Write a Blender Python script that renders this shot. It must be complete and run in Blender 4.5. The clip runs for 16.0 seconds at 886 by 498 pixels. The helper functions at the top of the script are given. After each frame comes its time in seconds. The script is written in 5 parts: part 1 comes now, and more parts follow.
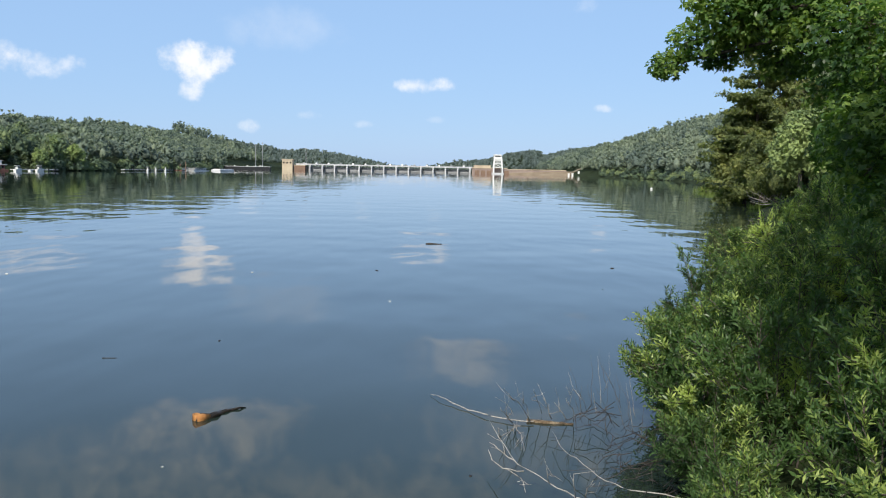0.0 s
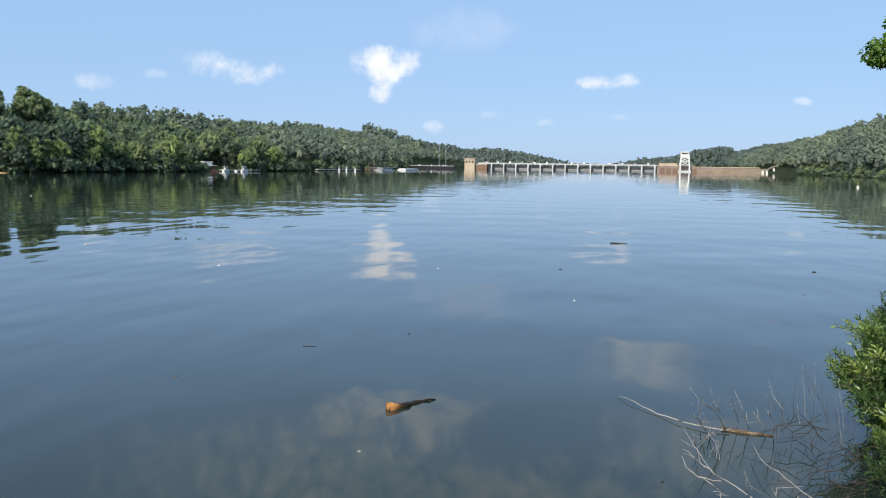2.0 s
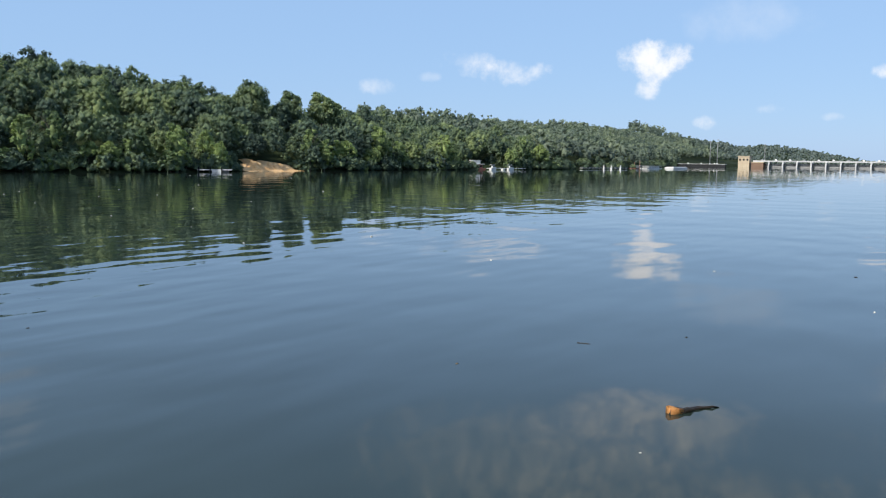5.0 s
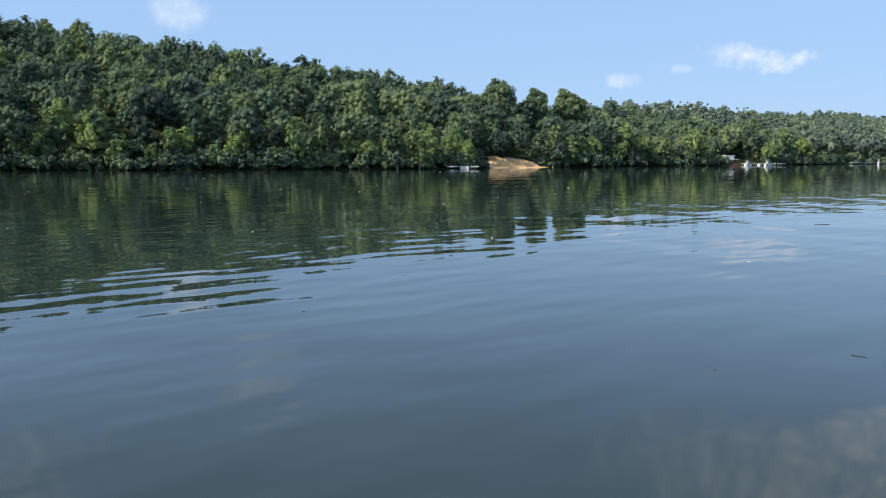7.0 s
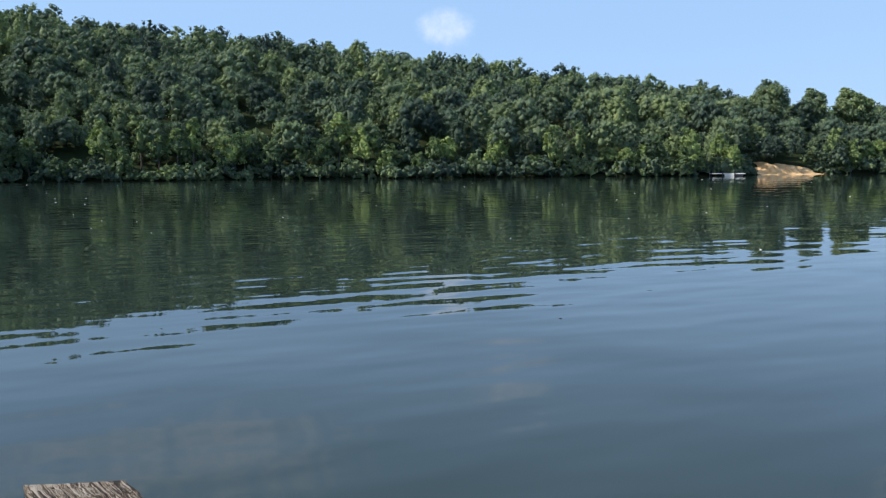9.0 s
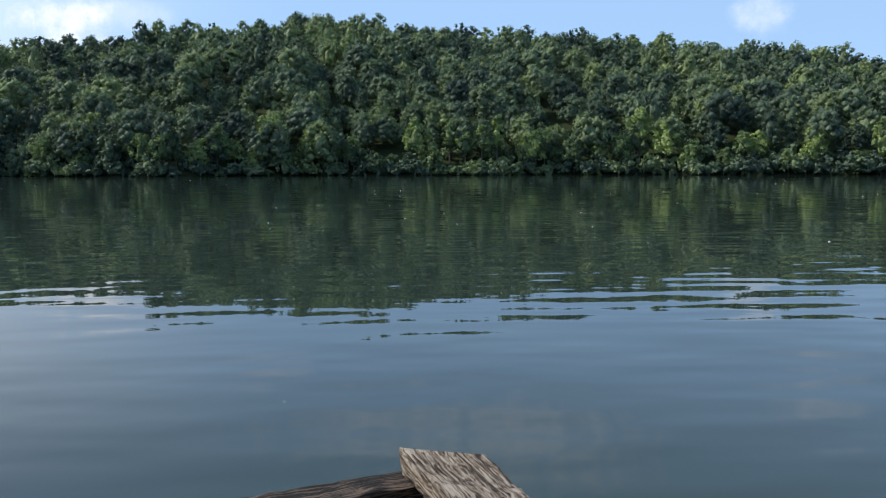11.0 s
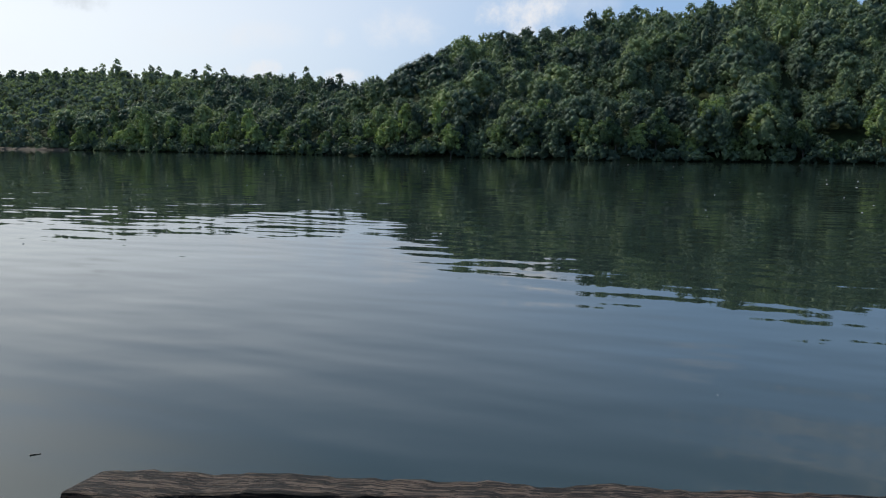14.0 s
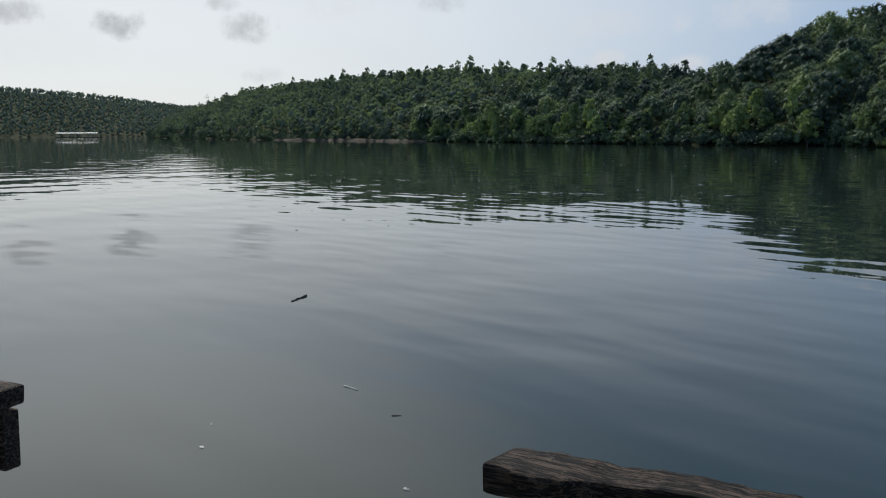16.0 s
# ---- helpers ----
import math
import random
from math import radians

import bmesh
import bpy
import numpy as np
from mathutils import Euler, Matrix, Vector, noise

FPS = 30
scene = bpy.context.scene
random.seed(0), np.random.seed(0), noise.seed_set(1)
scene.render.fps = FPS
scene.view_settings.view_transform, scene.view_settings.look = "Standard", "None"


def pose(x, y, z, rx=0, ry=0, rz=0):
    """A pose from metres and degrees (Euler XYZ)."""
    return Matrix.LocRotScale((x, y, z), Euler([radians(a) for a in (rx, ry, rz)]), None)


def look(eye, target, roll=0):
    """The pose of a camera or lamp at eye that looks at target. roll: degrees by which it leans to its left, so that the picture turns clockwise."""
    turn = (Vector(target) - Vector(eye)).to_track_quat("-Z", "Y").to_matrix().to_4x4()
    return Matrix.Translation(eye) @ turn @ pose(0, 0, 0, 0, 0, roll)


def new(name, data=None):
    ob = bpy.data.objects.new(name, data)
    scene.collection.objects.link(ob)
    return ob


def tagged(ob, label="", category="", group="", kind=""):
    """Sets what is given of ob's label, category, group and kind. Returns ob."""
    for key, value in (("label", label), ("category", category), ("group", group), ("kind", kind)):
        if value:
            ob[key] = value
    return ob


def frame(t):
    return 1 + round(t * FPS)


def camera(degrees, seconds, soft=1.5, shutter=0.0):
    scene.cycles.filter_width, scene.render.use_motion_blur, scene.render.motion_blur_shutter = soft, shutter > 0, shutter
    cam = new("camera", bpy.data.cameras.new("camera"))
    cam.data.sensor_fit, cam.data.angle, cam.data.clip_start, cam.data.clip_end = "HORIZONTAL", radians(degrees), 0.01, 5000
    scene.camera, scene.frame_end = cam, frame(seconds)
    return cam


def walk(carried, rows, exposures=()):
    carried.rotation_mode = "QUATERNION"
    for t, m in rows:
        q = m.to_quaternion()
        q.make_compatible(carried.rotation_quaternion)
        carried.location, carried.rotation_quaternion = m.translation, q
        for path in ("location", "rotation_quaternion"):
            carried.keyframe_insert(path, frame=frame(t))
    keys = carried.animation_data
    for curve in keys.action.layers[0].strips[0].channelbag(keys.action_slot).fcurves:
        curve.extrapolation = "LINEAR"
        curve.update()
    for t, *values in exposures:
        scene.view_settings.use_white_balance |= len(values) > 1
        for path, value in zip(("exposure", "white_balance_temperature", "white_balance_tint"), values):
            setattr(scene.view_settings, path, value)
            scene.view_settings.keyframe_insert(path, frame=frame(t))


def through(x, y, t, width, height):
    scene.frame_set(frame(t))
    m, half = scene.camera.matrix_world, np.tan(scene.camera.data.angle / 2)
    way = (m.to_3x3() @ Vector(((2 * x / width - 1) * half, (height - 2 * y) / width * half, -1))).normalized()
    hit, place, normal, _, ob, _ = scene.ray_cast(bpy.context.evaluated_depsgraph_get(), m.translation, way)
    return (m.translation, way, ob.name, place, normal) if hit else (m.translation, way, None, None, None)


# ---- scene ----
cam = camera(56.25, 16.0, soft=1.1)
# seconds, eye, heading to the left of the dam's bearing, tilt, roll
ROWS = [
    (0.0, 0.177, 0.108, 4.020, 0.00, -5.51, 1.15),
    (0.5, 0.139, 0.092, 4.011, 2.92, -5.57, 0.96),
    (1.0, 0.098, 0.079, 4.007, 6.15, -5.72, 0.85),
    (1.5, 0.070, 0.068, 4.007, 9.29, -5.77, 0.72),
    (2.0, 0.029, 0.060, 4.008, 12.44, -5.81, 0.77),
    (2.5, -0.018, 0.050, 4.001, 15.57, -6.12, 0.69),
    (3.0, -0.065, 0.039, 3.996, 18.40, -6.34, 0.69),
    (5.5, -0.325, -0.149, 3.978, 34.26, -6.21, 0.51),
    (6.0, -0.372, -0.183, 3.981, 38.55, -6.39, 0.26),
    (6.5, -0.407, -0.213, 3.987, 42.98, -6.44, -0.03),
    (7.0, -0.432, -0.241, 3.991, 47.14, -6.51, 0.17),
    (7.5, -0.451, -0.269, 3.994, 51.01, -6.53, 0.44),
    (8.0, -0.465, -0.295, 3.994, 54.87, -6.45, 0.42),
    (8.5, -0.475, -0.322, 3.992, 59.58, -6.21, 0.03),
    (9.0, -0.483, -0.349, 3.990, 64.67, -5.96, -0.33),
    (11.5, -0.483, -0.471, 3.999, 90.13, -6.46, 0.06),
    (12.0, -0.468, -0.505, 4.005, 95.37, -6.77, 0.39),
    (12.5, -0.446, -0.536, 4.010, 100.60, -6.99, 0.59),
    (13.0, -0.423, -0.561, 4.014, 105.36, -7.04, 0.41),
    (13.5, -0.413, -0.583, 4.012, 109.74, -6.97, 0.40),
    (14.0, -0.410, -0.608, 4.007, 114.31, -7.24, 0.35),
    (14.5, -0.416, -0.637, 4.004, 119.00, -7.50, 0.17),
    (15.0, -0.414, -0.670, 4.003, 124.45, -7.58, 0.14),
    (15.5, -0.394, -0.703, 4.004, 131.21, -7.69, -0.09),
    (16.0, -0.355, -0.720, 4.008, 137.38, -7.95, -0.30),
]
walk(cam, [(t, pose(x, y, z, 0, 0, yaw) @ pose(0, 0, 0, 90 + tilt, 0, 0) @ pose(0, 0, 0, 0, 0, roll))
           for t, x, y, z, yaw, tilt, roll in ROWS],
     exposures=[(0.0, 0.26), (5.0, 0.24), (9.0, 0.42), (11.5, 0.43), (12.5, 0.52), (13.0, 0.20), (13.5, 0.03), (14.5, -0.05), (15.0, -0.08), (16.0, -0.35)])

# ---- light: a morning sun upstream, clear sky with small fair-weather clouds ----
SUN_LEFT, SUN_UP = 161.0, 40.0
world = bpy.data.worlds.new("sky")
scene.world = world
world.use_nodes = True
wt = world.node_tree
wt.nodes.clear()
w_out = wt.nodes.new("ShaderNodeOutputWorld")
w_bg = wt.nodes.new("ShaderNodeBackground")
w_sky = wt.nodes.new("ShaderNodeTexSky")
w_sky.sky_type = 'NISHITA'
w_sky.sun_disc = False
w_sky.sun_elevation = radians(SUN_UP)
w_sky.sun_rotation = radians(-SUN_LEFT)
w_sky.air_density, w_sky.dust_density, w_sky.ozone_density = 1.0, 0.4, 3.0
w_co = wt.nodes.new("ShaderNodeTexCoord")
w_scale = wt.nodes.new("ShaderNodeMix")
w_scale.data_type, w_scale.blend_type = 'RGBA', 'MULTIPLY'
w_scale.inputs[0].default_value = 1.0
SKY = 0.078
w_scale.inputs[7].default_value = (SKY, SKY, SKY, 1)
wt.links.new(w_sky.outputs[0], w_scale.inputs[6])
w_noise = wt.nodes.new("ShaderNodeTexNoise")
w_noise.inputs["Scale"].default_value = 34.0
w_noise.inputs["Detail"].default_value = 6.0
w_noise.inputs["Roughness"].default_value = 0.62
wt.links.new(w_co.outputs["Generated"], w_noise.inputs["Vector"])
w_puff = wt.nodes.new("ShaderNodeMath")
w_puff.operation = 'MULTIPLY_ADD'
w_puff.inputs[1].default_value, w_puff.inputs[2].default_value = 3.2, -1.6
wt.links.new(w_noise.outputs[0], w_puff.inputs[0])
# summer haze: a pale veil over the clear sky, bluer away from the sun and white towards it
w_sun = wt.nodes.new("ShaderNodeVectorMath")
w_sun.operation = 'DOT_PRODUCT'
w_sun.inputs[1].default_value = (-math.sin(radians(SUN_LEFT)) * math.cos(radians(SUN_UP)), math.cos(radians(SUN_LEFT)) * math.cos(radians(SUN_UP)), math.sin(radians(SUN_UP)))
wt.links.new(w_co.outputs["Generated"], w_sun.inputs[0])
def w_step(src, a, b, lo=0.0, hi=1.0):
    n = wt.nodes.new("ShaderNodeMapRange")
    n.interpolation_type = 'SMOOTHSTEP'
    for i, v in enumerate((a, b, lo, hi)):
        n.inputs[i + 1].default_value = v
    wt.links.new(src, n.inputs[0])
    return n.outputs[0]


def w_math(op, a, b):
    n = wt.nodes.new("ShaderNodeMath")
    n.operation = op
    wt.links.new(a, n.inputs[0])
    wt.links.new(b, n.inputs[1])
    return n.outputs[0]


w_up = wt.nodes.new("ShaderNodeSeparateXYZ")
wt.links.new(w_co.outputs["Generated"], w_up.inputs[0])
# the bright ring round the sun, and the white haze low on the horizon below it
w_ring = w_step(w_sun.outputs["Value"], 0.76, 0.97)
w_below = w_math('MULTIPLY', w_step(w_sun.outputs["Value"], 0.42, 0.92), w_step(w_up.outputs[2], 0.12, 0.42, 1.0, 0.0))
w_veil = wt.nodes.new("ShaderNodeMix")
w_veil.data_type = 'RGBA'
w_veil.inputs[6].default_value = (0.34, 0.54, 0.86, 1)
w_veil.inputs[7].default_value = (1.24, 1.24, 1.22, 1)
wt.links.new(w_math('MAXIMUM', w_ring, w_below), w_veil.inputs[0])
w_glare = wt.nodes.new("ShaderNodeMix")
w_glare.data_type = 'RGBA'
w_glare.inputs[7].default_value = (2.3, 2.3, 2.2, 1)
wt.links.new(w_step(w_sun.outputs["Value"], 0.84, 1.0), w_glare.inputs[0])
wt.links.new(w_veil.outputs[2], w_glare.inputs[6])
w_haze = wt.nodes.new("ShaderNodeMix")
w_haze.data_type = 'RGBA'
wt.links.new(w_step(w_up.outputs[2], 0.16, 0.50, 0.72, 0.50), w_haze.inputs[0])
wt.links.new(w_scale.outputs[2], w_haze.inputs[6])
wt.links.new(w_glare.outputs[2], w_haze.inputs[7])
sky_end = w_haze.outputs[2]


def cloud(left, up, wide, high, cover, tone=(0.86, 0.87, 0.9), ragged=1.0, soft=1.5):
    """A small cloud at a bearing and height in degrees, wide and high in degrees."""
    global sky_end
    a, e = radians(left), radians(up)
    d = Vector((-math.sin(a) * math.cos(e), math.cos(a) * math.cos(e), math.sin(e)))
    r = Vector((math.cos(a), math.sin(a), 0))
    u = r.cross(d)
    sub = wt.nodes.new("ShaderNodeVectorMath")
    sub.operation = 'SUBTRACT'
    sub.inputs[1].default_value = d
    wt.links.new(w_co.outputs["Generated"], sub.inputs[0])
    sq = []
    for axis, size in ((r, wide), (u, high)):
        dot = wt.nodes.new("ShaderNodeVectorMath")
        dot.operation = 'DOT_PRODUCT'
        dot.inputs[1].default_value = axis / math.tan(radians(size) / 2)
        wt.links.new(sub.outputs[0], dot.inputs[0])
        pw = wt.nodes.new("ShaderNodeMath")
        pw.operation = 'MULTIPLY'
        wt.links.new(dot.outputs["Value"], pw.inputs[0])
        wt.links.new(dot.outputs["Value"], pw.inputs[1])
        sq.append(pw)
    rr = wt.nodes.new("ShaderNodeMath")
    rr.operation = 'ADD'
    wt.links.new(sq[0].outputs[0], rr.inputs[0])
    wt.links.new(sq[1].outputs[0], rr.inputs[1])
    body = wt.nodes.new("ShaderNodeMath")
    body.operation = 'MULTIPLY_ADD'
    body.inputs[1].default_value = ragged
    wt.links.new(w_puff.outputs[0], body.inputs[0])
    inv = wt.nodes.new("ShaderNodeMath")
    inv.operation = 'SUBTRACT'
    inv.inputs[0].default_value = 1.0
    wt.links.new(rr.outputs[0], inv.inputs[1])
    wt.links.new(inv.outputs[0], body.inputs[2])
    ramp = wt.nodes.new("ShaderNodeMapRange")
    ramp.interpolation_type = 'SMOOTHSTEP'
    ramp.inputs[1].default_value, ramp.inputs[2].default_value = 0.1, 0.1 + soft
    ramp.inputs[3].default_value, ramp.inputs[4].default_value = 0.0, cover
    wt.links.new(body.outputs[0], ramp.inputs[0])
    mix = wt.nodes.new("ShaderNodeMix")
    mix.data_type = 'RGBA'
    mix.inputs[7].default_value = (*tone, 1)
    wt.links.new(ramp.outputs[0], mix.inputs[0])
    wt.links.new(sky_end, mix.inputs[6])
    sky_end = mix.outputs[2]


GREY = (0.42, 0.45, 0.48)
cloud(17.45, 6.75, 3.5, 2.5, 1.0)
cloud(15.65, 6.85, 3.3, 2.3, 0.95)
cloud(16.6, 6.1, 2.8, 2.4, 0.9)
cloud(17.0, 4.78, 1.88, 1.64, 0.85)
cloud(25.6, 5.91, 5.86, 1.95, 0.75)
cloud(27.9, 6.46, 2.34, 1.56, 0.35)
cloud(1.4, 5.64, 4.61, 1.33, 0.85)
cloud(-10.6, 4.27, 1.56, 0.70, 0.6)
cloud(9.3, 3.44, 2.34, 0.94, 0.45)
cloud(13.2, 2.55, 1.80, 1.17, 0.7)
cloud(5.5, 2.91, 1.56, 0.63, 0.3)
cloud(11.1, 9.06, 10.16, 3.52, 0.22, ragged=0.5)
cloud(0.6, 3.36, 1.56, 0.55, 0.2)
cloud(-9.3, 10.91, 1.95, 1.17, 0.25)
cloud(29.0, 6.53, 3.71, 1.80, 0.45)
cloud(35.0, 4.86, 2.89, 1.25, 0.4)
cloud(31.5, 5.60, 1.95, 0.78, 0.25)
cloud(64.4, 8.90, 4.69, 3.28, 0.55, ragged=0.6)
cloud(109.0, 8.56, 6.84, 3.91, 0.95)
cloud(117.2, 7.80, 5.86, 3.52, 0.55, ragged=0.7)
cloud(121.7, 7.04, 2.19, 2.19, 0.4)
cloud(126.5, 4.63, 3.52, 1.95, 0.7)
cloud(121.1, 4.39, 3.13, 1.56, 0.7)
cloud(126.4, 7.07, 8.59, 2.34, 0.4, ragged=0.5)
cloud(105.5, 9.13, 7.81, 2.34, 0.4, ragged=0.6)
cloud(158.0, 6.91, 4.10, 2.27, 0.75, tone=GREY)
cloud(150.2, 6.87, 5.08, 2.34, 0.6, tone=GREY)
cloud(164.3, 7.33, 4.30, 1.80, 0.65, tone=GREY)
cloud(151.7, 8.31, 2.73, 1.17, 0.5, tone=GREY)
cloud(149.2, 3.93, 3.13, 1.41, 0.3, tone=GREY)
cloud(137.8, 8.50, 4.30, 1.80, 0.4, tone=GREY)
cloud(126.3, 4.70, 3.13, 1.80, 0.6)
cloud(144.2, 8.05, 5.47, 2.34, 0.35)
cloud(142.8, 5.15, 11.72, 3.52, 0.2, ragged=0.5)
cloud(163.6, 5.74, 14.84, 5.86, 0.3, ragged=0.4)
cloud(130.6, 6.54, 10.16, 2.73, 0.25, ragged=0.5)
cloud(15.5, 17.5, 16.0, 5.5, 0.75, ragged=0.7)
cloud(-1.8, 13.2, 9.0, 3.0, 0.65, ragged=0.6)
# high clouds above the view, inferred from reflections, thickened to brighten the water
cloud(8.0, 24.0, 44.0, 11.0, 0.6, ragged=0.8)
cloud(-2.0, 31.0, 50.0, 12.0, 0.5, ragged=0.8)
cloud(-6.0, 18.5, 20.0, 6.0, 0.45, ragged=0.8)
cloud(25.0, 20.5, 26.0, 8.0, 0.4, ragged=0.8)
# a single unseen cloud, added to brighten the reflecting water
cloud(84.0, 20.0, 30.0, 8.0, 0.35, ragged=0.8)
cloud(60.0, 15.0, 9.0, 4.0, 0.3, ragged=0.6)
cloud(97.0, 14.0, 7.0, 3.0, 0.3, ragged=0.6)
wt.links.new(sky_end, w_bg.inputs[0])
wt.links.new(w_bg.outputs[0], w_out.inputs[0])

sun = new("sun", bpy.data.lights.new("sun", 'SUN'))
sun.data.energy, sun.data.angle, sun.data.color = 3.9, radians(0.6), (1.0, 0.94, 0.84)
_a, _e = radians(SUN_LEFT), radians(SUN_UP)
sun.matrix_world = look((-math.sin(_a) * math.cos(_e) * 100, math.cos(_a) * math.cos(_e) * 100, math.sin(_e) * 100), (0, 0, 0))

# ---- materials ----


def material(name):
    m = bpy.data.materials.new(name)
    m.use_nodes = True
    nt = m.node_tree
    return m, nt, nt.nodes["Principled BSDF"], nt.nodes["Material Output"]


def node(nt, kind, **ins):
    n = nt.nodes.new(kind)
    for k, v in ins.items():
        n.inputs[k].default_value = v
    return n


def ramp_node(nt, src, stops):
    n = nt.nodes.new("ShaderNodeValToRGB")
    els = n.color_ramp.elements
    while len(els) < len(stops):
        els.new(0.5)
    for el, (p, c) in zip(els, stops):
        el.position, el.color = p, (*c, 1)
    nt.links.new(src, n.inputs[0])
    return n


def foliage(name, dark, mid, light, patch=0.12, through=0.16, by_object=0.0, rough=0.6, by_tree=0.0, gloss=0.35, relief=None):
    """Leaves: each leaf or spray takes its own green, and whole trees differ by patches."""
    m, nt, bsdf, out = material(name)
    geo = nt.nodes.new("ShaderNodeNewGeometry")
    big = node(nt, "ShaderNodeTexNoise", Scale=patch, Detail=2.0)
    nt.links.new(geo.outputs["Position"], big.inputs["Vector"])
    add = node(nt, "ShaderNodeMath")
    add.operation = 'MULTIPLY_ADD'
    add.inputs[1].default_value = 0.35
    nt.links.new(geo.outputs["Random Per Island"], add.inputs[0])
    wide = node(nt, "ShaderNodeMath")
    wide.operation = 'MULTIPLY_ADD'
    wide.inputs[1].default_value, wide.inputs[2].default_value = 1.9, -0.62
    nt.links.new(big.outputs[0], wide.inputs[0])
    nt.links.new(wide.outputs[0], add.inputs[2])
    last = add
    if by_object:
        info = nt.nodes.new("ShaderNodeObjectInfo")
        shift = node(nt, "ShaderNodeMath")
        shift.operation = 'MULTIPLY_ADD'
        shift.inputs[1].default_value = by_object
        nt.links.new(info.outputs["Random"], shift.inputs[0])
        nt.links.new(last.outputs[0], shift.inputs[2])
        last = shift
    if by_tree:
        att = nt.nodes.new("ShaderNodeAttribute")
        att.attribute_name = "tint"
        shift = node(nt, "ShaderNodeMath")
        shift.operation = 'MULTIPLY_ADD'
        shift.inputs[1].default_value = by_tree
        nt.links.new(att.outputs["Fac"], shift.inputs[0])
        nt.links.new(last.outputs[0], shift.inputs[2])
        last = shift
    if relief:
        # leaf masses too fine to model: uneven surface and tone, (1/m, m)
        fine = node(nt, "ShaderNodeTexNoise", Scale=relief[0], Detail=5.0, Roughness=0.75)
        nt.links.new(geo.outputs["Position"], fine.inputs["Vector"])
        bp = node(nt, "ShaderNodeBump", Strength=1.0, Distance=relief[1])
        nt.links.new(fine.outputs[0], bp.inputs["Height"])
        nt.links.new(bp.outputs[0], bsdf.inputs["Normal"])
        dab = node(nt, "ShaderNodeMath")
        dab.operation = 'MULTIPLY_ADD'
        dab.inputs[1].default_value = 1.1
        nt.links.new(fine.outputs[0], dab.inputs[0])
        shift = node(nt, "ShaderNodeMath")
        shift.operation = 'ADD'
        shift.inputs[1].default_value = -0.55
        nt.links.new(last.outputs[0], shift.inputs[0])
        nt.links.new(shift.outputs[0], dab.inputs[2])
        last = dab
    rmp = ramp_node(nt, last.outputs[0], [(0.0, dark), (0.5, mid), (1.0, light)])
    nt.links.new(rmp.outputs[0], bsdf.inputs["Base Color"])
    bsdf.inputs["Roughness"].default_value = rough
    bsdf.inputs["Specular IOR Level"].default_value = gloss
    tr = nt.nodes.new("ShaderNodeBsdfTranslucent")
    gain = nt.nodes.new("ShaderNodeMix")
    gain.data_type, gain.blend_type = 'RGBA', 'MULTIPLY'
    gain.inputs[0].default_value = 1.0
    gain.inputs[7].default_value = (1.5, 1.7, 0.6, 1)
    nt.links.new(rmp.outputs[0], gain.inputs[6])
    nt.links.new(gain.outputs[2], tr.inputs[0])
    mix = nt.nodes.new("ShaderNodeMixShader")
    mix.inputs[0].default_value = through
    nt.links.new(bsdf.outputs[0], mix.inputs[1])
    nt.links.new(tr.outputs[0], mix.inputs[2])
    nt.links.new(mix.outputs[0], out.inputs[0])
    return m


def surface(name, stops, scale=3.0, rough=0.8, bump=0.0, metal=0.0, detail=6.0, stretch=None):
    """A plain surface with stains at one scale and grain at another."""
    m, nt, bsdf, out = material(name)
    co = nt.nodes.new("ShaderNodeTexCoord")
    vec = co.outputs["Object"]
    if stretch:
        mp = nt.nodes.new("ShaderNodeMapping")
        mp.inputs["Scale"].default_value = stretch
        nt.links.new(vec, mp.inputs[0])
        vec = mp.outputs[0]
    a = node(nt, "ShaderNodeTexNoise", Scale=scale, Detail=detail, Roughness=0.6)
    b = node(nt, "ShaderNodeTexNoise", Scale=scale * 9, Detail=3.0)
    nt.links.new(vec, a.inputs["Vector"])
    nt.links.new(vec, b.inputs["Vector"])
    mixv = node(nt, "ShaderNodeMath")
    mixv.operation = 'MULTIPLY_ADD'
    mixv.inputs[1].default_value = 0.35
    sh = node(nt, "ShaderNodeMath")
    sh.operation = 'MULTIPLY_ADD'
    sh.inputs[1].default_value, sh.inputs[2].default_value = 1.3, -0.32
    nt.links.new(a.outputs[0], sh.inputs[0])
    nt.links.new(b.outputs[0], mixv.inputs[0])
    nt.links.new(sh.outputs[0], mixv.inputs[2])
    rmp = ramp_node(nt, mixv.outputs[0], stops)
    nt.links.new(rmp.outputs[0], bsdf.inputs["Base Color"])
    bsdf.inputs["Roughness"].default_value = rough
    bsdf.inputs["Metallic"].default_value = metal
    bsdf.inputs["Specular IOR Level"].default_value = 0.1 if rough >= 0.9 else 0.4
    if bump:
        bp = node(nt, "ShaderNodeBump", Distance=bump, Strength=1.0)
        nt.links.new(b.outputs[0], bp.inputs["Height"])
        nt.links.new(bp.outputs[0], bsdf.inputs["Normal"])
    return m


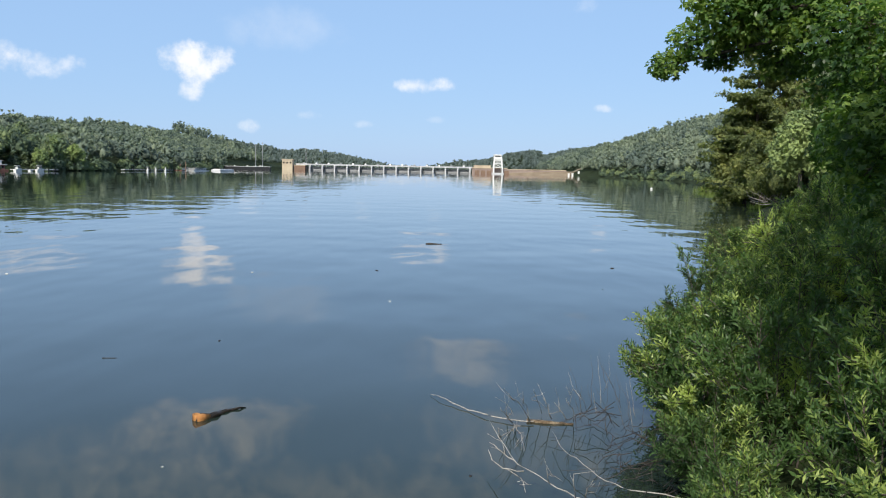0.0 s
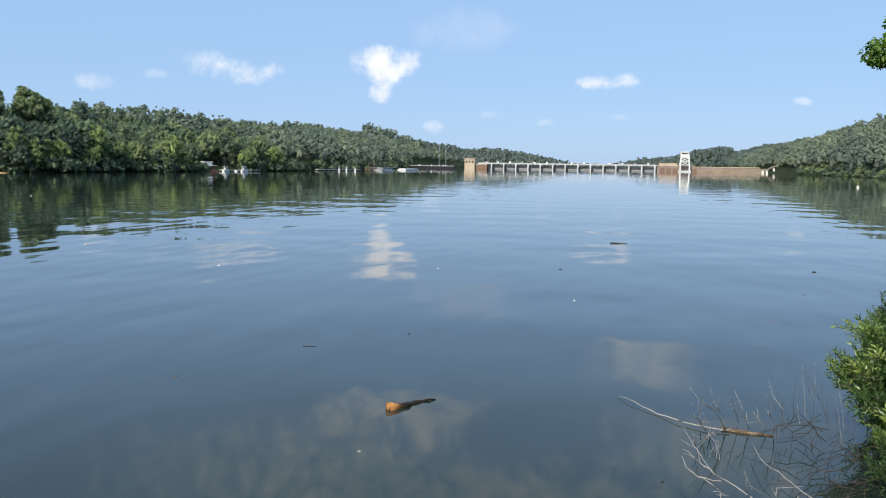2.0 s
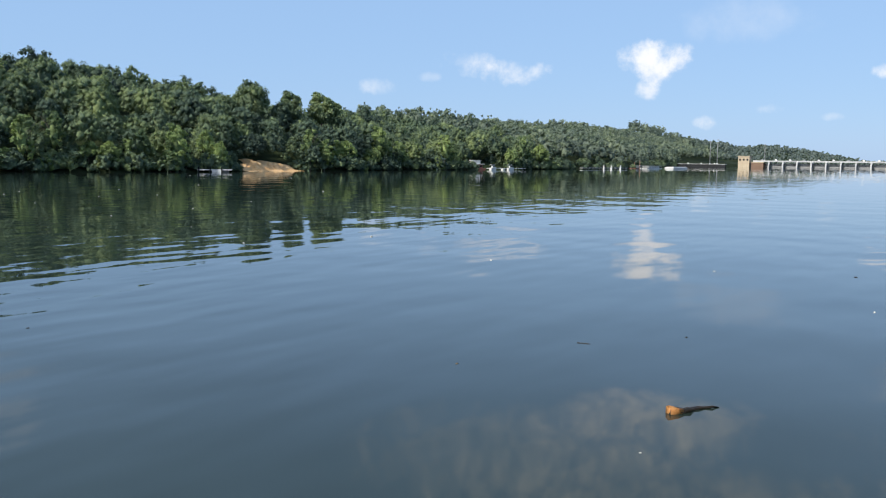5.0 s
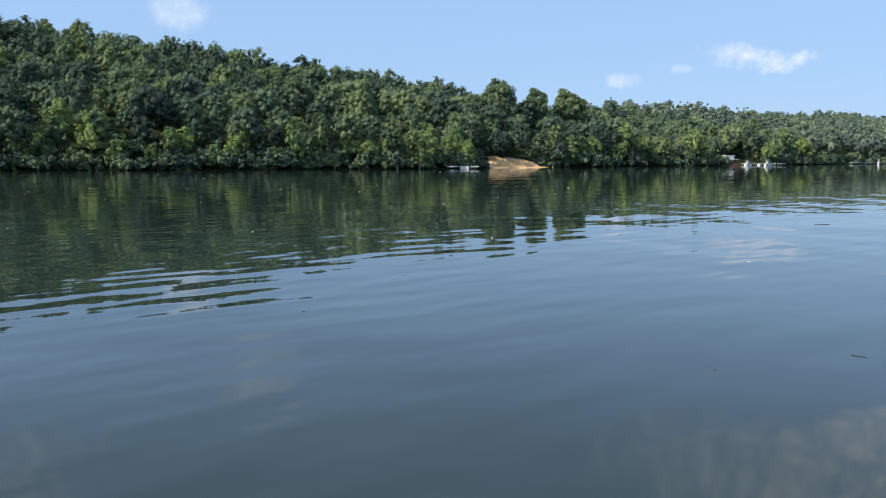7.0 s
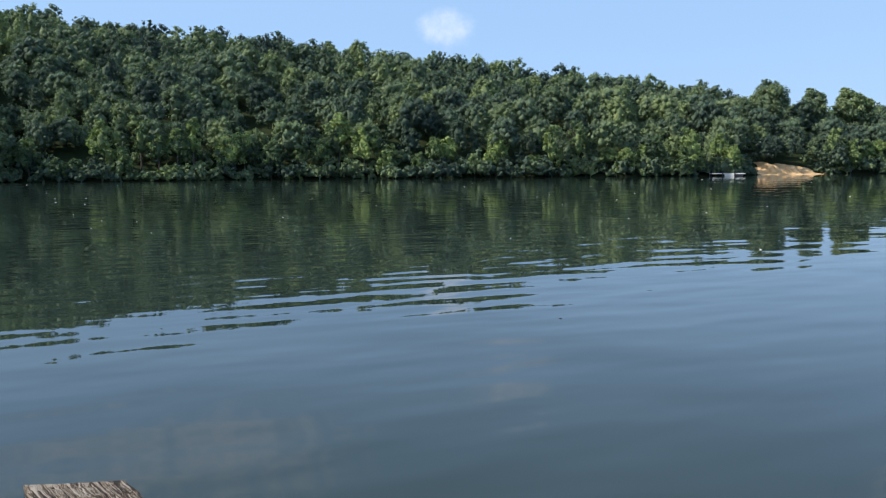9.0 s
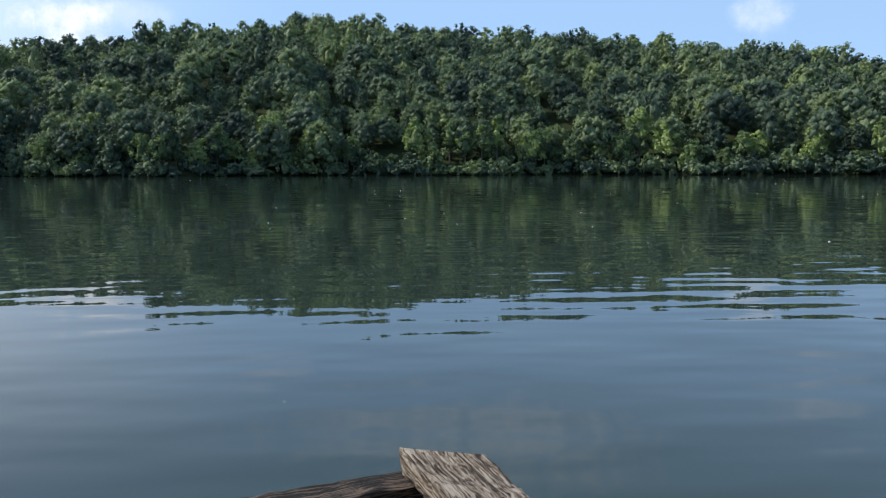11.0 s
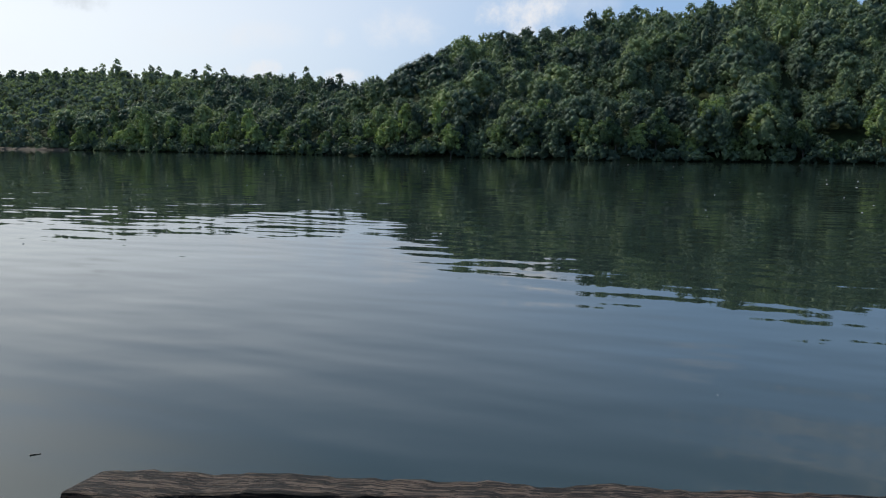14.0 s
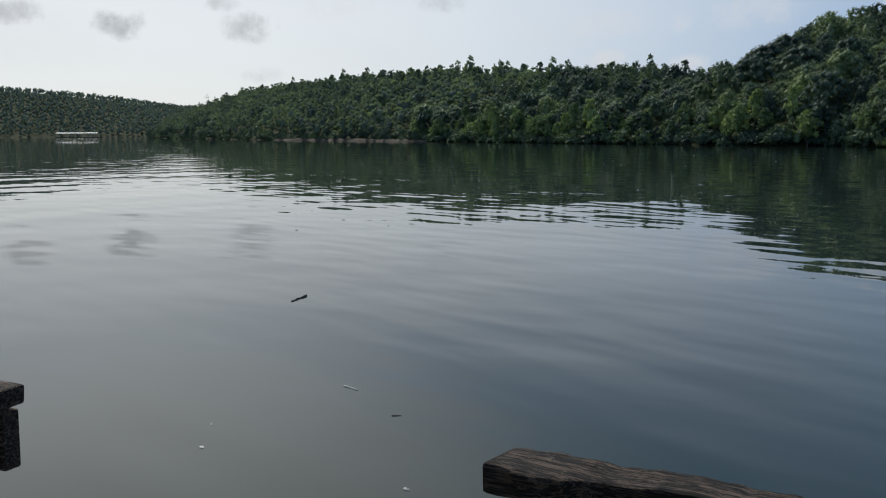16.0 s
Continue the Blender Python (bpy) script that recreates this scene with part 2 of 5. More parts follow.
def water_material():
    m, nt, bsdf, out = material("river_water")
    geo = nt.nodes.new("ShaderNodeNewGeometry")
    heights = []
    # slow swell, wind waves and fine ripple: wavelength (1/m) and height (m)
    for scale, amp, sx, sy in ((0.17, 0.070, 0.9, 1.1), (0.62, 0.027, 1.4, 0.55), (2.4, 0.0012, 1.2, 0.7)):
        mp = nt.nodes.new("ShaderNodeMapping")
        mp.inputs["Scale"].default_value = (sx, sy, 1)
        mp.inputs["Rotation"].default_value = (0, 0, 0.12 + 0.2 * scale)
        nt.links.new(geo.outputs["Position"], mp.inputs[0])
        nz = node(nt, "ShaderNodeTexNoise", Scale=scale, Detail=0.6, Roughness=0.4)
        nt.links.new(mp.outputs[0], nz.inputs["Vector"])
        mul = node(nt, "ShaderNodeMath")
        mul.operation = 'MULTIPLY'
        mul.inputs[1].default_value = amp
        nt.links.new(nz.outputs[0], mul.inputs[0])
        heights.append(mul)
    # calmer and livelier patches
    patch = node(nt, "ShaderNodeTexNoise", Scale=0.035, Detail=2.0)
    nt.links.new(geo.outputs["Position"], patch.inputs["Vector"])
    calm = node(nt, "ShaderNodeMapRange")
    calm.inputs[1].default_value, calm.inputs[2].default_value = 0.35, 0.65
    calm.inputs[3].default_value, calm.inputs[4].default_value = 0.55, 1.25
    nt.links.new(patch.outputs[0], calm.inputs[0])
    sep = nt.nodes.new("ShaderNodeSeparateXYZ")
    nt.links.new(geo.outputs["Position"], sep.inputs[0])
    lee = node(nt, "ShaderNodeMapRange")
    lee.inputs[1].default_value, lee.inputs[2].default_value = 10.0, 130.0
    lee.inputs[3].default_value, lee.inputs[4].default_value = 1.0, 0.55
    nt.links.new(sep.outputs[1], lee.inputs[0])
    s1 = node(nt, "ShaderNodeMath")
    nt.links.new(heights[1].outputs[0], s1.inputs[0])
    nt.links.new(heights[2].outputs[0], s1.inputs[1])
    s2 = node(nt, "ShaderNodeMath")
    s2.operation = 'MULTIPLY_ADD'
    nt.links.new(s1.outputs[0], s2.inputs[0])
    nt.links.new(calm.outputs[0], s2.inputs[1])
    nt.links.new(heights[0].outputs[0], s2.inputs[2])
    s3 = node(nt, "ShaderNodeMath")
    s3.operation = 'MULTIPLY'
    nt.links.new(s2.outputs[0], s3.inputs[0])
    nt.links.new(lee.outputs[0], s3.inputs[1])
    bp = node(nt, "ShaderNodeBump", Strength=1.0, Distance=1.0)
    nt.links.new(s3.outputs[0], bp.inputs["Height"])
    nt.links.new(bp.outputs[0], bsdf.inputs["Normal"])
    murk = node(nt, "ShaderNodeTexNoise", Scale=0.12, Detail=3.0)
    nt.links.new(geo.outputs["Position"], murk.inputs["Vector"])
    rmp = ramp_node(nt, murk.outputs[0], [(0.3, (0.016, 0.027, 0.022)), (0.7, (0.022, 0.035, 0.028))])
    nt.links.new(rmp.outputs[0], bsdf.inputs["Base Color"])
    bsdf.inputs["Roughness"].default_value = 0.02
    bsdf.inputs["IOR"].default_value = 1.40
    return m


M_WATER = water_material()
M_LEAF = foliage("hardwood_leaves", (0.050, 0.078, 0.064), (0.116, 0.166, 0.110), (0.24, 0.30, 0.135), patch=0.05, by_tree=0.9, through=0.10, gloss=0.12, relief=(2.2, 0.35))
M_LEAF_OBJ = foliage("bank_tree_leaves", (0.050, 0.086, 0.054), (0.122, 0.180, 0.092), (0.30, 0.38, 0.140), patch=0.1, by_object=0.45, through=0.12, gloss=0.12, relief=(2.2, 0.35))
# upstream leaves: base colours paled and blued to carry the air's haze
M_UP_HAZED = foliage("haze_tinted_upstream_leaves", (0.086, 0.114, 0.112), (0.146, 0.186, 0.162), (0.22, 0.265, 0.205), patch=0.03, by_tree=0.5, through=0.30, gloss=0.1, rough=0.85, relief=(0.9, 0.8))
# hills by the dam: leaf colours lifted above real foliage to imitate haze
M_FAR_HAZED = foliage("haze_tinted_far_leaves", (0.108, 0.146, 0.132), (0.180, 0.228, 0.180), (0.28, 0.33, 0.225), patch=0.03, by_tree=0.9, gloss=0.1, rough=0.85, relief=(0.9, 0.8))
# farthest ridges: haze painted in as pale, low-contrast blue-green leaf colour
M_DISTANT_HAZED = foliage("haze_tinted_distant_leaves", (0.120, 0.156, 0.152), (0.155, 0.196, 0.188), (0.195, 0.236, 0.216), patch=0.01, by_tree=0.3, through=0.30, gloss=0.1, rough=0.9, relief=(0.4, 2.5))
M_PINE = foliage("pine_needles", (0.034, 0.056, 0.034), (0.070, 0.100, 0.056), (0.13, 0.16, 0.080), patch=0.2)
M_WILLOW = foliage("willow_leaves", (0.040, 0.080, 0.027), (0.088, 0.156, 0.050), (0.48, 0.56, 0.155), patch=0.9, through=0.35, rough=0.4)
M_GUM = foliage("near_tree_leaves", (0.026, 0.062, 0.018), (0.078, 0.150, 0.040), (0.28, 0.37, 0.085), patch=0.7, through=0.4, rough=0.4)
M_OLIVE = foliage("olive_tree_leaves", (0.050, 0.076, 0.030), (0.155, 0.190, 0.066), (0.34, 0.36, 0.125), patch=0.5, through=0.3, relief=(3.0, 0.35))
M_GRASS = foliage("bank_grass", (0.08, 0.13, 0.025), (0.16, 0.22, 0.05), (0.26, 0.32, 0.10), patch=0.6, through=0.35)
M_BARK = surface("bark", [(0.2, (0.06, 0.05, 0.04)), (0.8, (0.16, 0.14, 0.12))], 4.0, 0.9, 0.02, stretch=(4, 4, 0.7))
M_DEAD = surface("bleached_twig", [(0.2, (0.22, 0.20, 0.18)), (0.8, (0.48, 0.45, 0.41))], 9.0, 0.85)
M_WETTWIG = surface("wet_twig", [(0.2, (0.02, 0.017, 0.014)), (0.8, (0.07, 0.055, 0.045))], 9.0, 0.6)
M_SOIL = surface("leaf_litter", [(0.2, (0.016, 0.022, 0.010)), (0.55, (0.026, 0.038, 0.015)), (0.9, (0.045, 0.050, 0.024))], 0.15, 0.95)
M_SAND = surface("orange_clay", [(0.15, (0.48, 0.25, 0.10)), (0.45, (0.72, 0.44, 0.21)), (0.9, (0.82, 0.61, 0.37))], 0.8, 0.95, 0.06)
M_DIRT = surface("brown_dirt", [(0.2, (0.16, 0.12, 0.085)), (0.9, (0.30, 0.25, 0.18))], 0.08, 0.95)
M_MUD = surface("wet_brown_mud", [(0.2, (0.035, 0.030, 0.024)), (0.6, (0.075, 0.062, 0.048)), (0.95, (0.13, 0.11, 0.085))], 0.2, 0.9)
M_CONC = surface("weathered_concrete", [(0.1, (0.42, 0.43, 0.44)), (0.6, (0.55, 0.56, 0.57)), (1.0, (0.64, 0.64, 0.64))], 0.12, 0.85)
M_TAN = surface("tan_concrete", [(0.1, (0.42, 0.34, 0.24)), (0.9, (0.60, 0.51, 0.38))], 0.15, 0.85)
M_ABUT = surface("stained_brown_concrete", [(0.1, (0.20, 0.155, 0.135)), (0.6, (0.30, 0.24, 0.21)), (0.95, (0.40, 0.34, 0.30))], 0.15, 0.9)
M_WHITE = surface("white_paint", [(0.1, (0.62, 0.62, 0.60)), (0.9, (0.82, 0.82, 0.80))], 0.4, 0.5)
M_STEEL = surface("grey_steel", [(0.1, (0.22, 0.23, 0.24)), (0.9, (0.36, 0.37, 0.38))], 0.6, 0.5)
M_DARK = surface("dark_timber_wall", [(0.1, (0.008, 0.010, 0.014)), (0.9, (0.024, 0.026, 0.03))], 0.5, 0.8)
M_BROWN = surface("rusty_gate", [(0.1, (0.14, 0.085, 0.06)), (0.9, (0.26, 0.17, 0.12))], 0.3, 0.8)
M_GLASS = surface("dark_glazing", [(0.1, (0.01, 0.012, 0.014)), (0.9, (0.025, 0.03, 0.034))], 1.0, 0.1)
M_REDBR = surface("faded_red_hull", [(0.1, (0.12, 0.05, 0.04)), (0.9, (0.22, 0.10, 0.08))], 0.5, 0.6)


def wood_material(name, dark, mid, light):
    """Old sawn timber, grain along the local x axis, with checks and pale worn fibres."""
    m, nt, bsdf, out = material(name)
    co = nt.nodes.new("ShaderNodeTexCoord")
    mp = nt.nodes.new("ShaderNodeMapping")
    mp.inputs["Scale"].default_value = (7.0, 140.0, 140.0)
    nt.links.new(co.outputs["Object"], mp.inputs[0])
    grain = node(nt, "ShaderNodeTexNoise", Scale=1.0, Detail=8.0, Roughness=0.72, Distortion=1.6)
    nt.links.new(mp.outputs[0], grain.inputs["Vector"])
    blot = node(nt, "ShaderNodeTexNoise", Scale=22.0, Detail=6.0)
    nt.links.new(co.outputs["Object"], blot.inputs["Vector"])
    both = node(nt, "ShaderNodeMath")
    both.operation = 'MULTIPLY_ADD'
    both.inputs[1].default_value = 0.75
    nt.links.new(blot.outputs[0], both.inputs[0])
    g2 = node(nt, "ShaderNodeMath")
    g2.operation = 'MULTIPLY_ADD'
    g2.inputs[1].default_value, g2.inputs[2].default_value = 4.2, -1.95
    nt.links.new(grain.outputs[0], g2.inputs[0])
    nt.links.new(g2.outputs[0], both.inputs[2])
    rmp = ramp_node(nt, both.outputs[0], [(0.22, dark), (0.5, mid), (0.8, light)])
    nt.links.new(rmp.outputs[0], bsdf.inputs["Base Color"])
    bsdf.inputs["Roughness"].default_value = 0.85
    bp = node(nt, "ShaderNodeBump", Strength=1.0, Distance=0.009)
    nt.links.new(g2.outputs[0], bp.inputs["Height"])
    nt.links.new(bp.outputs[0], bsdf.inputs["Normal"])
    return m


M_WOOD = wood_material("weathered_grey_wood", (0.045, 0.027, 0.018), (0.33, 0.245, 0.175), (0.76, 0.68, 0.59))
M_WOOD_DK = wood_material("old_brown_wood", (0.004, 0.003, 0.002), (0.024, 0.015, 0.011), (0.25, 0.18, 0.135))

# ---- building helpers ----


def rng(seed):
    return np.random.default_rng(seed)


def mesh_of(name, verts, tris, mats, smooth=False, tint=None):
    """A mesh from arrays: verts (n, 3), faces (m, 3) or (m, 4)."""
    me = bpy.data.meshes.new(name)
    verts, tris = np.asarray(verts, np.float32), np.asarray(tris, np.int32)
    k = tris.shape[1]
    me.vertices.add(len(verts))
    me.vertices.foreach_set("co", verts.ravel())
    me.loops.add(tris.size)
    me.loops.foreach_set("vertex_index", tris.ravel())
    me.polygons.add(len(tris))
    me.polygons.foreach_set("loop_start", np.arange(0, tris.size, k, dtype=np.int32))
    me.update(calc_edges=True)
    if smooth:
        me.polygons.foreach_set("use_smooth", np.ones(len(tris), bool))
    if tint is not None:
        me.attributes.new("tint", 'FLOAT', 'POINT').data.foreach_set("value", np.asarray(tint, np.float32))
    for mt in (mats if isinstance(mats, (list, tuple)) else [mats]):
        me.materials.append(mt)
    return me


def part(name, bm, mat, parent=None, label="", smooth=False):
    """Links a bmesh or a mesh as one object, under a thing or a part."""
    if isinstance(bm, bmesh.types.BMesh):
        me = bpy.data.meshes.new(name)
        bm.normal_update()
        bm.to_mesh(me)
        bm.free()
        me.materials.append(mat)
        if smooth:
            me.polygons.foreach_set("use_smooth", np.ones(len(me.polygons), bool))
    else:
        me = bm
    ob = new(name, me)
    if parent:
        ob.parent = parent
    if label:
        ob["label"] = label
    return ob


def thing(name, at, label, category, group="", turn=0.0):
    ob = new(name)
    ob.matrix_world = pose(*at, 0, 0, turn)
    return tagged(ob, label, category, group)


def box(bm, x0, x1, y0, y1, z0, z1, bevel=0.0, m=None):
    mat = Matrix.Translation(((x0 + x1) / 2, (y0 + y1) / 2, (z0 + z1) / 2)) @ Matrix.Diagonal((x1 - x0, y1 - y0, z1 - z0, 1))
    if m:
        mat = m @ mat
    vs = bmesh.ops.create_cube(bm, size=1.0, matrix=mat)["verts"]
    if bevel:
        es = list({e for v in vs for e in v.link_edges})
        bmesh.ops.bevel(bm, geom=es, offset=bevel, segments=2, affect='EDGES', profile=0.5)
    return bm


def boxes(*bs, bevel=0.0):
    bm = bmesh.new()
    for b in bs:
        box(bm, *b, bevel=bevel)
    return bm


def tube(path, radii, sides=6):
    """Vertices and triangles of a tapered tube along a path of points."""
    path = [Vector(p) for p in path]
    V, F = [], []
    for i, p in enumerate(path):
        d = (path[min(i + 1, len(path) - 1)] - path[max(i - 1, 0)]).normalized()
        a = d.orthogonal().normalized()
        b = d.cross(a)
        for k in range(sides):
            q = 2 * math.pi * k / sides
            V.append(p + (a * math.cos(q) + b * math.sin(q)) * radii[i])
    for i in range(len(path) - 1):
        for k in range(sides):
            a0, a1 = i * sides + k, i * sides + (k + 1) % sides
            F += [(a0, a1, a0 + sides), (a1, a1 + sides, a0 + sides)]
    n = len(V)
    V += [path[0], path[-1]]
    for k in range(sides):
        F.append((n, (k + 1) % sides, k))
        F.append((n + 1, n - sides + k, n - sides + (k + 1) % sides))
    return np.array([tuple(v) for v in V]), np.array(F)


def join(parts):
    V, F, n = [], [], 0
    for v, f in parts:
        V.append(v)
        F.append(f + n)
        n += len(v)
    return np.concatenate(V), np.concatenate(F)


def unit(v):
    return v / np.maximum(np.linalg.norm(v, axis=-1, keepdims=True), 1e-9)


def sprays(r, pos, nrm, size, sides=3):
    """Leaf sprays: one ragged triangle or quad each, facing about nrm."""
    n = len(pos)
    t = unit(np.cross(nrm, r.normal(size=(n, 3))))
    b = np.cross(nrm, t)
    V = np.empty((n, sides, 3))
    for k in range(sides):
        q = 2 * math.pi * (k + r.uniform(-0.25, 0.25, n)) / sides
        rad = size * r.uniform(0.65, 1.25, n)
        V[:, k] = pos + t * (np.cos(q) * rad)[:, None] + b * (np.sin(q) * rad)[:, None] + nrm * (r.normal(size=n) * size * 0.15)[:, None]
    return V.reshape(-1, 3), np.arange(n * sides).reshape(n, sides)


ICO = bmesh.new()
bmesh.ops.create_icosphere(ICO, subdivisions=1, radius=1.0)
ICO_V = np.array([v.co[:] for v in ICO.verts])
ICO_F = np.array([[v.index for v in f.verts] for f in ICO.faces])
ICO.free()
OCT_V = np.array([(1, 0, 0), (-1, 0, 0), (0, 1, 0), (0, -1, 0), (0, 0, 1), (0, 0, -1)], float)
OCT_F = np.array([(0, 2, 4), (2, 1, 4), (1, 3, 4), (3, 0, 4), (2, 0, 5), (1, 2, 5), (3, 1, 5), (0, 3, 5)])


def crown(r, height, radius, low, clumps, count, size, taper=0.12, core=True):
    """A hardwood crown: a rounded, lobed dome of leafy clumps of uneven size with loose sprays round them."""
    cz, hz = (low + height) / 2, (height - low) / 2
    k = np.arange(clumps) + 0.5
    up = 1 - 1.6 * (k / clumps) ** 1.15
    q = k * 2.4 + r.uniform(-0.5, 0.5, clumps)
    flat = np.sqrt(np.maximum(0.0, 1 - up ** 2)) ** 0.8
    lobe = 1 + 0.14 * np.sin(2 * q + r.uniform(0, 6)) + 0.10 * np.sin(3 * q + r.uniform(0, 6))
    way = np.stack([np.cos(q) * flat * lobe, np.sin(q) * flat * lobe, up], 1)
    rad = radius * r.uniform(0.20, 0.40, clumps)
    reach = r.uniform(0.70, 1.0, (clumps, 1))
    wide = (radius - rad * 0.8)[:, None] * np.stack([1 - taper * up, 1 - taper * up, np.zeros(clumps)], 1)
    c = way * reach * (wide + np.array([0, 0, 1]) * (hz - rad * 0.75)[:, None]) + (0, 0, cz)
    pick = r.choice(clumps, count, p=rad ** 2 / (rad ** 2).sum())
    u = unit(r.normal(size=(count, 3)) + way[pick] * 0.9 + (0, 0, 0.25))
    pos = c[pick] + u * (rad[pick] * r.uniform(0.60, 1.22, count))[:, None] * (1, 1, 0.85)
    nrm = unit(u * 0.8 + (0, 0, 0.2) + r.normal(size=(count, 3)) * 0.6)
    sets = [sprays(r, pos, nrm, size)]
    if core:
        v = ICO_V * r.uniform(0.8, 1.1, (len(ICO_V), 1)) * (radius * 0.44, radius * 0.44, hz * 0.56) + (0, 0, cz)
        sets.append((v, ICO_F))
        for n in range(clumps):
            sets.append((OCT_V * (rad[n] * 0.72 * r.uniform(0.75, 1.15, (6, 1))) + c[n], OCT_F))
    return join(sets)


def pine_crown(r, height, radius, low, whorls, count, size):
    """A pine's crown: uneven boughs with tufted ends, shorter towards the top, with gaps between."""
    n = whorls * 5
    bf = np.sort(r.uniform(0, 1, n))
    bang = r.uniform(0, 2 * math.pi, n)
    blen = radius * (1 - bf) ** 0.55 * r.uniform(0.45, 1.1, n) + 0.08 * radius
    pick = r.choice(n, count, p=blen / blen.sum())
    along = r.uniform(0.1, 1.0, count) ** 0.6
    out = blen[pick] * along
    ang = bang[pick] + r.normal(size=count) * 0.20
    pos = np.stack([np.cos(ang) * out, np.sin(ang) * out,
                    low + (height - low) * bf[pick] + out * 0.10 + r.normal(size=count) * size * 0.55], 1)
    nrm = unit(np.stack([np.cos(ang) * 0.5, np.sin(ang) * 0.5, np.ones(count)], 1) + r.normal(size=(count, 3)) * 0.6)
    return sprays(r, pos, nrm, size)


def trunk(r, height, radius, limbs=4, sides=6):
    lean = r.normal(size=2) * 0.03 * height
    path = [(lean[0] * f * f, lean[1] * f * f, height * f - 0.3) for f in (0, 0.08, 0.35, 0.7, 1.0)]
    sets = [tube(path, [radius * k for k in (1.35, 1.0, 0.8, 0.5, 0.15)], sides)]
    for _ in range(limbs):
        f = r.uniform(0.35, 0.8)
        q = r.uniform(0, 2 * math.pi)
        L = height * 0.25 * r.uniform(0.7, 1.2)
        p0 = Vector((lean[0] * f * f, lean[1] * f * f, height * f))
        d = Vector((math.cos(q), math.sin(q), 0.8))
        sets.append(tube([p0, p0 + d * L * 0.5, p0 + d * L + Vector((0, 0, 0.2 * L))], [radius * 0.4, radius * 0.25, radius * 0.08], 5))
    return join(sets)


def plant(protos, place, r, lo=0.8, hi=1.25):
    """One joined mesh of many trees: prototypes turned, scaled and set at the given places."""
    V, F, n = [], [], 0
    T = []
    shade = r.uniform(-0.5, 0.5, len(place)) * r.uniform(0.4, 1.0, len(place))
    kind = r.integers(0, len(protos), len(place))
    turn = r.uniform(0, 2 * math.pi, len(place))
    size = r.uniform(lo, hi, len(place))
    slim = r.uniform(0.85, 1.15, len(place))
    for k, (pv, pf) in enumerate(protos):
        sel = np.where(kind == k)[0]
        if not len(sel):
            continue
        ca, sa = np.cos(turn[sel])[:, None], np.sin(turn[sel])[:, None]
        s, w = size[sel][:, None], (size[sel] * slim[sel])[:, None]
        x = (pv[None, :, 0] * ca - pv[None, :, 1] * sa) * w + place[sel, 0:1]
        y = (pv[None, :, 0] * sa + pv[None, :, 1] * ca) * w + place[sel, 1:2]
        z = pv[None, :, 2] * s + place[sel, 2:3]
        T.append(np.repeat(shade[sel], len(pv)))
        V.append(np.stack([x, y, z], -1).reshape(-1, 3))
        F.append((pf[None] + (np.arange(len(sel)) * len(pv))[:, None, None] + n).reshape(-1, pf.shape[1]))
        n += len(sel) * len(pv)
    return np.concatenate(V), np.concatenate(F), np.concatenate(T)


# ---- the ground: one sheet with the river's bed, the hills and the far shore ----
def smooth(f):
    f = np.clip(f, 0, 1)
    return f * f * (3 - 2 * f)


def west_shore(y):
    return np.interp(y, [-980, -606, -289, -146, -50, 0, 66, 149, 192, 358, 500, 620, 860, 1200],
                     [-420, -322, -269, -233, -206, -210, -204, -172, -168, -162, -152, -185, -212, -240])


def east_shore(y):
    return np.interp(y, [-1800, -1000, -500, -100, -20, 0, 5, 10, 15, 22, 40, 56, 100, 155, 300, 400, 500, 700, 860, 1400],
                     [-150, -60, 30, 16, 4.5, 2.6, 2.7, 3.4, 5.0, 8.2, 15, 22, 40, 54, 97, 119, 129, 129, 126, 140])


def west_ridge(y):
    return np.interp(y, [-1050, -1047, -914, -759, -606, -492, -426, -362, -325, -269, -232, -205, -193, -184, -175, -171, -152, -134, -120, -106, -95, -80, -55, -37, -19, 10, 26, 44, 66, 88, 107, 121, 146, 177, 195, 222, 249, 277, 299, 331, 367, 401, 446, 539, 675, 836, 960, 1069, 1110, 1130, 1150, 1165, 1200, 1500],
                     [3, 47, 50.5, 43.5, 41.5, 37.8, 37.2, 31.9, 28.5, 26.4, 24, 12.5, 15, 17, 24.5, 25.6, 35.8, 40.8, 39.6, 38.9, 41.8, 43.9, 43.2, 44.8, 48.5, 45.2, 42.6, 40.3, 41.3, 37.3, 36.7, 31.7, 31.7, 28.2, 27.7, 26.9, 18.9, 14.8, 10, 14, 16.6, 21.8, 20.4, 19, 24, 33, 30, 31, 35, 40, 49, 48, 20, 8])


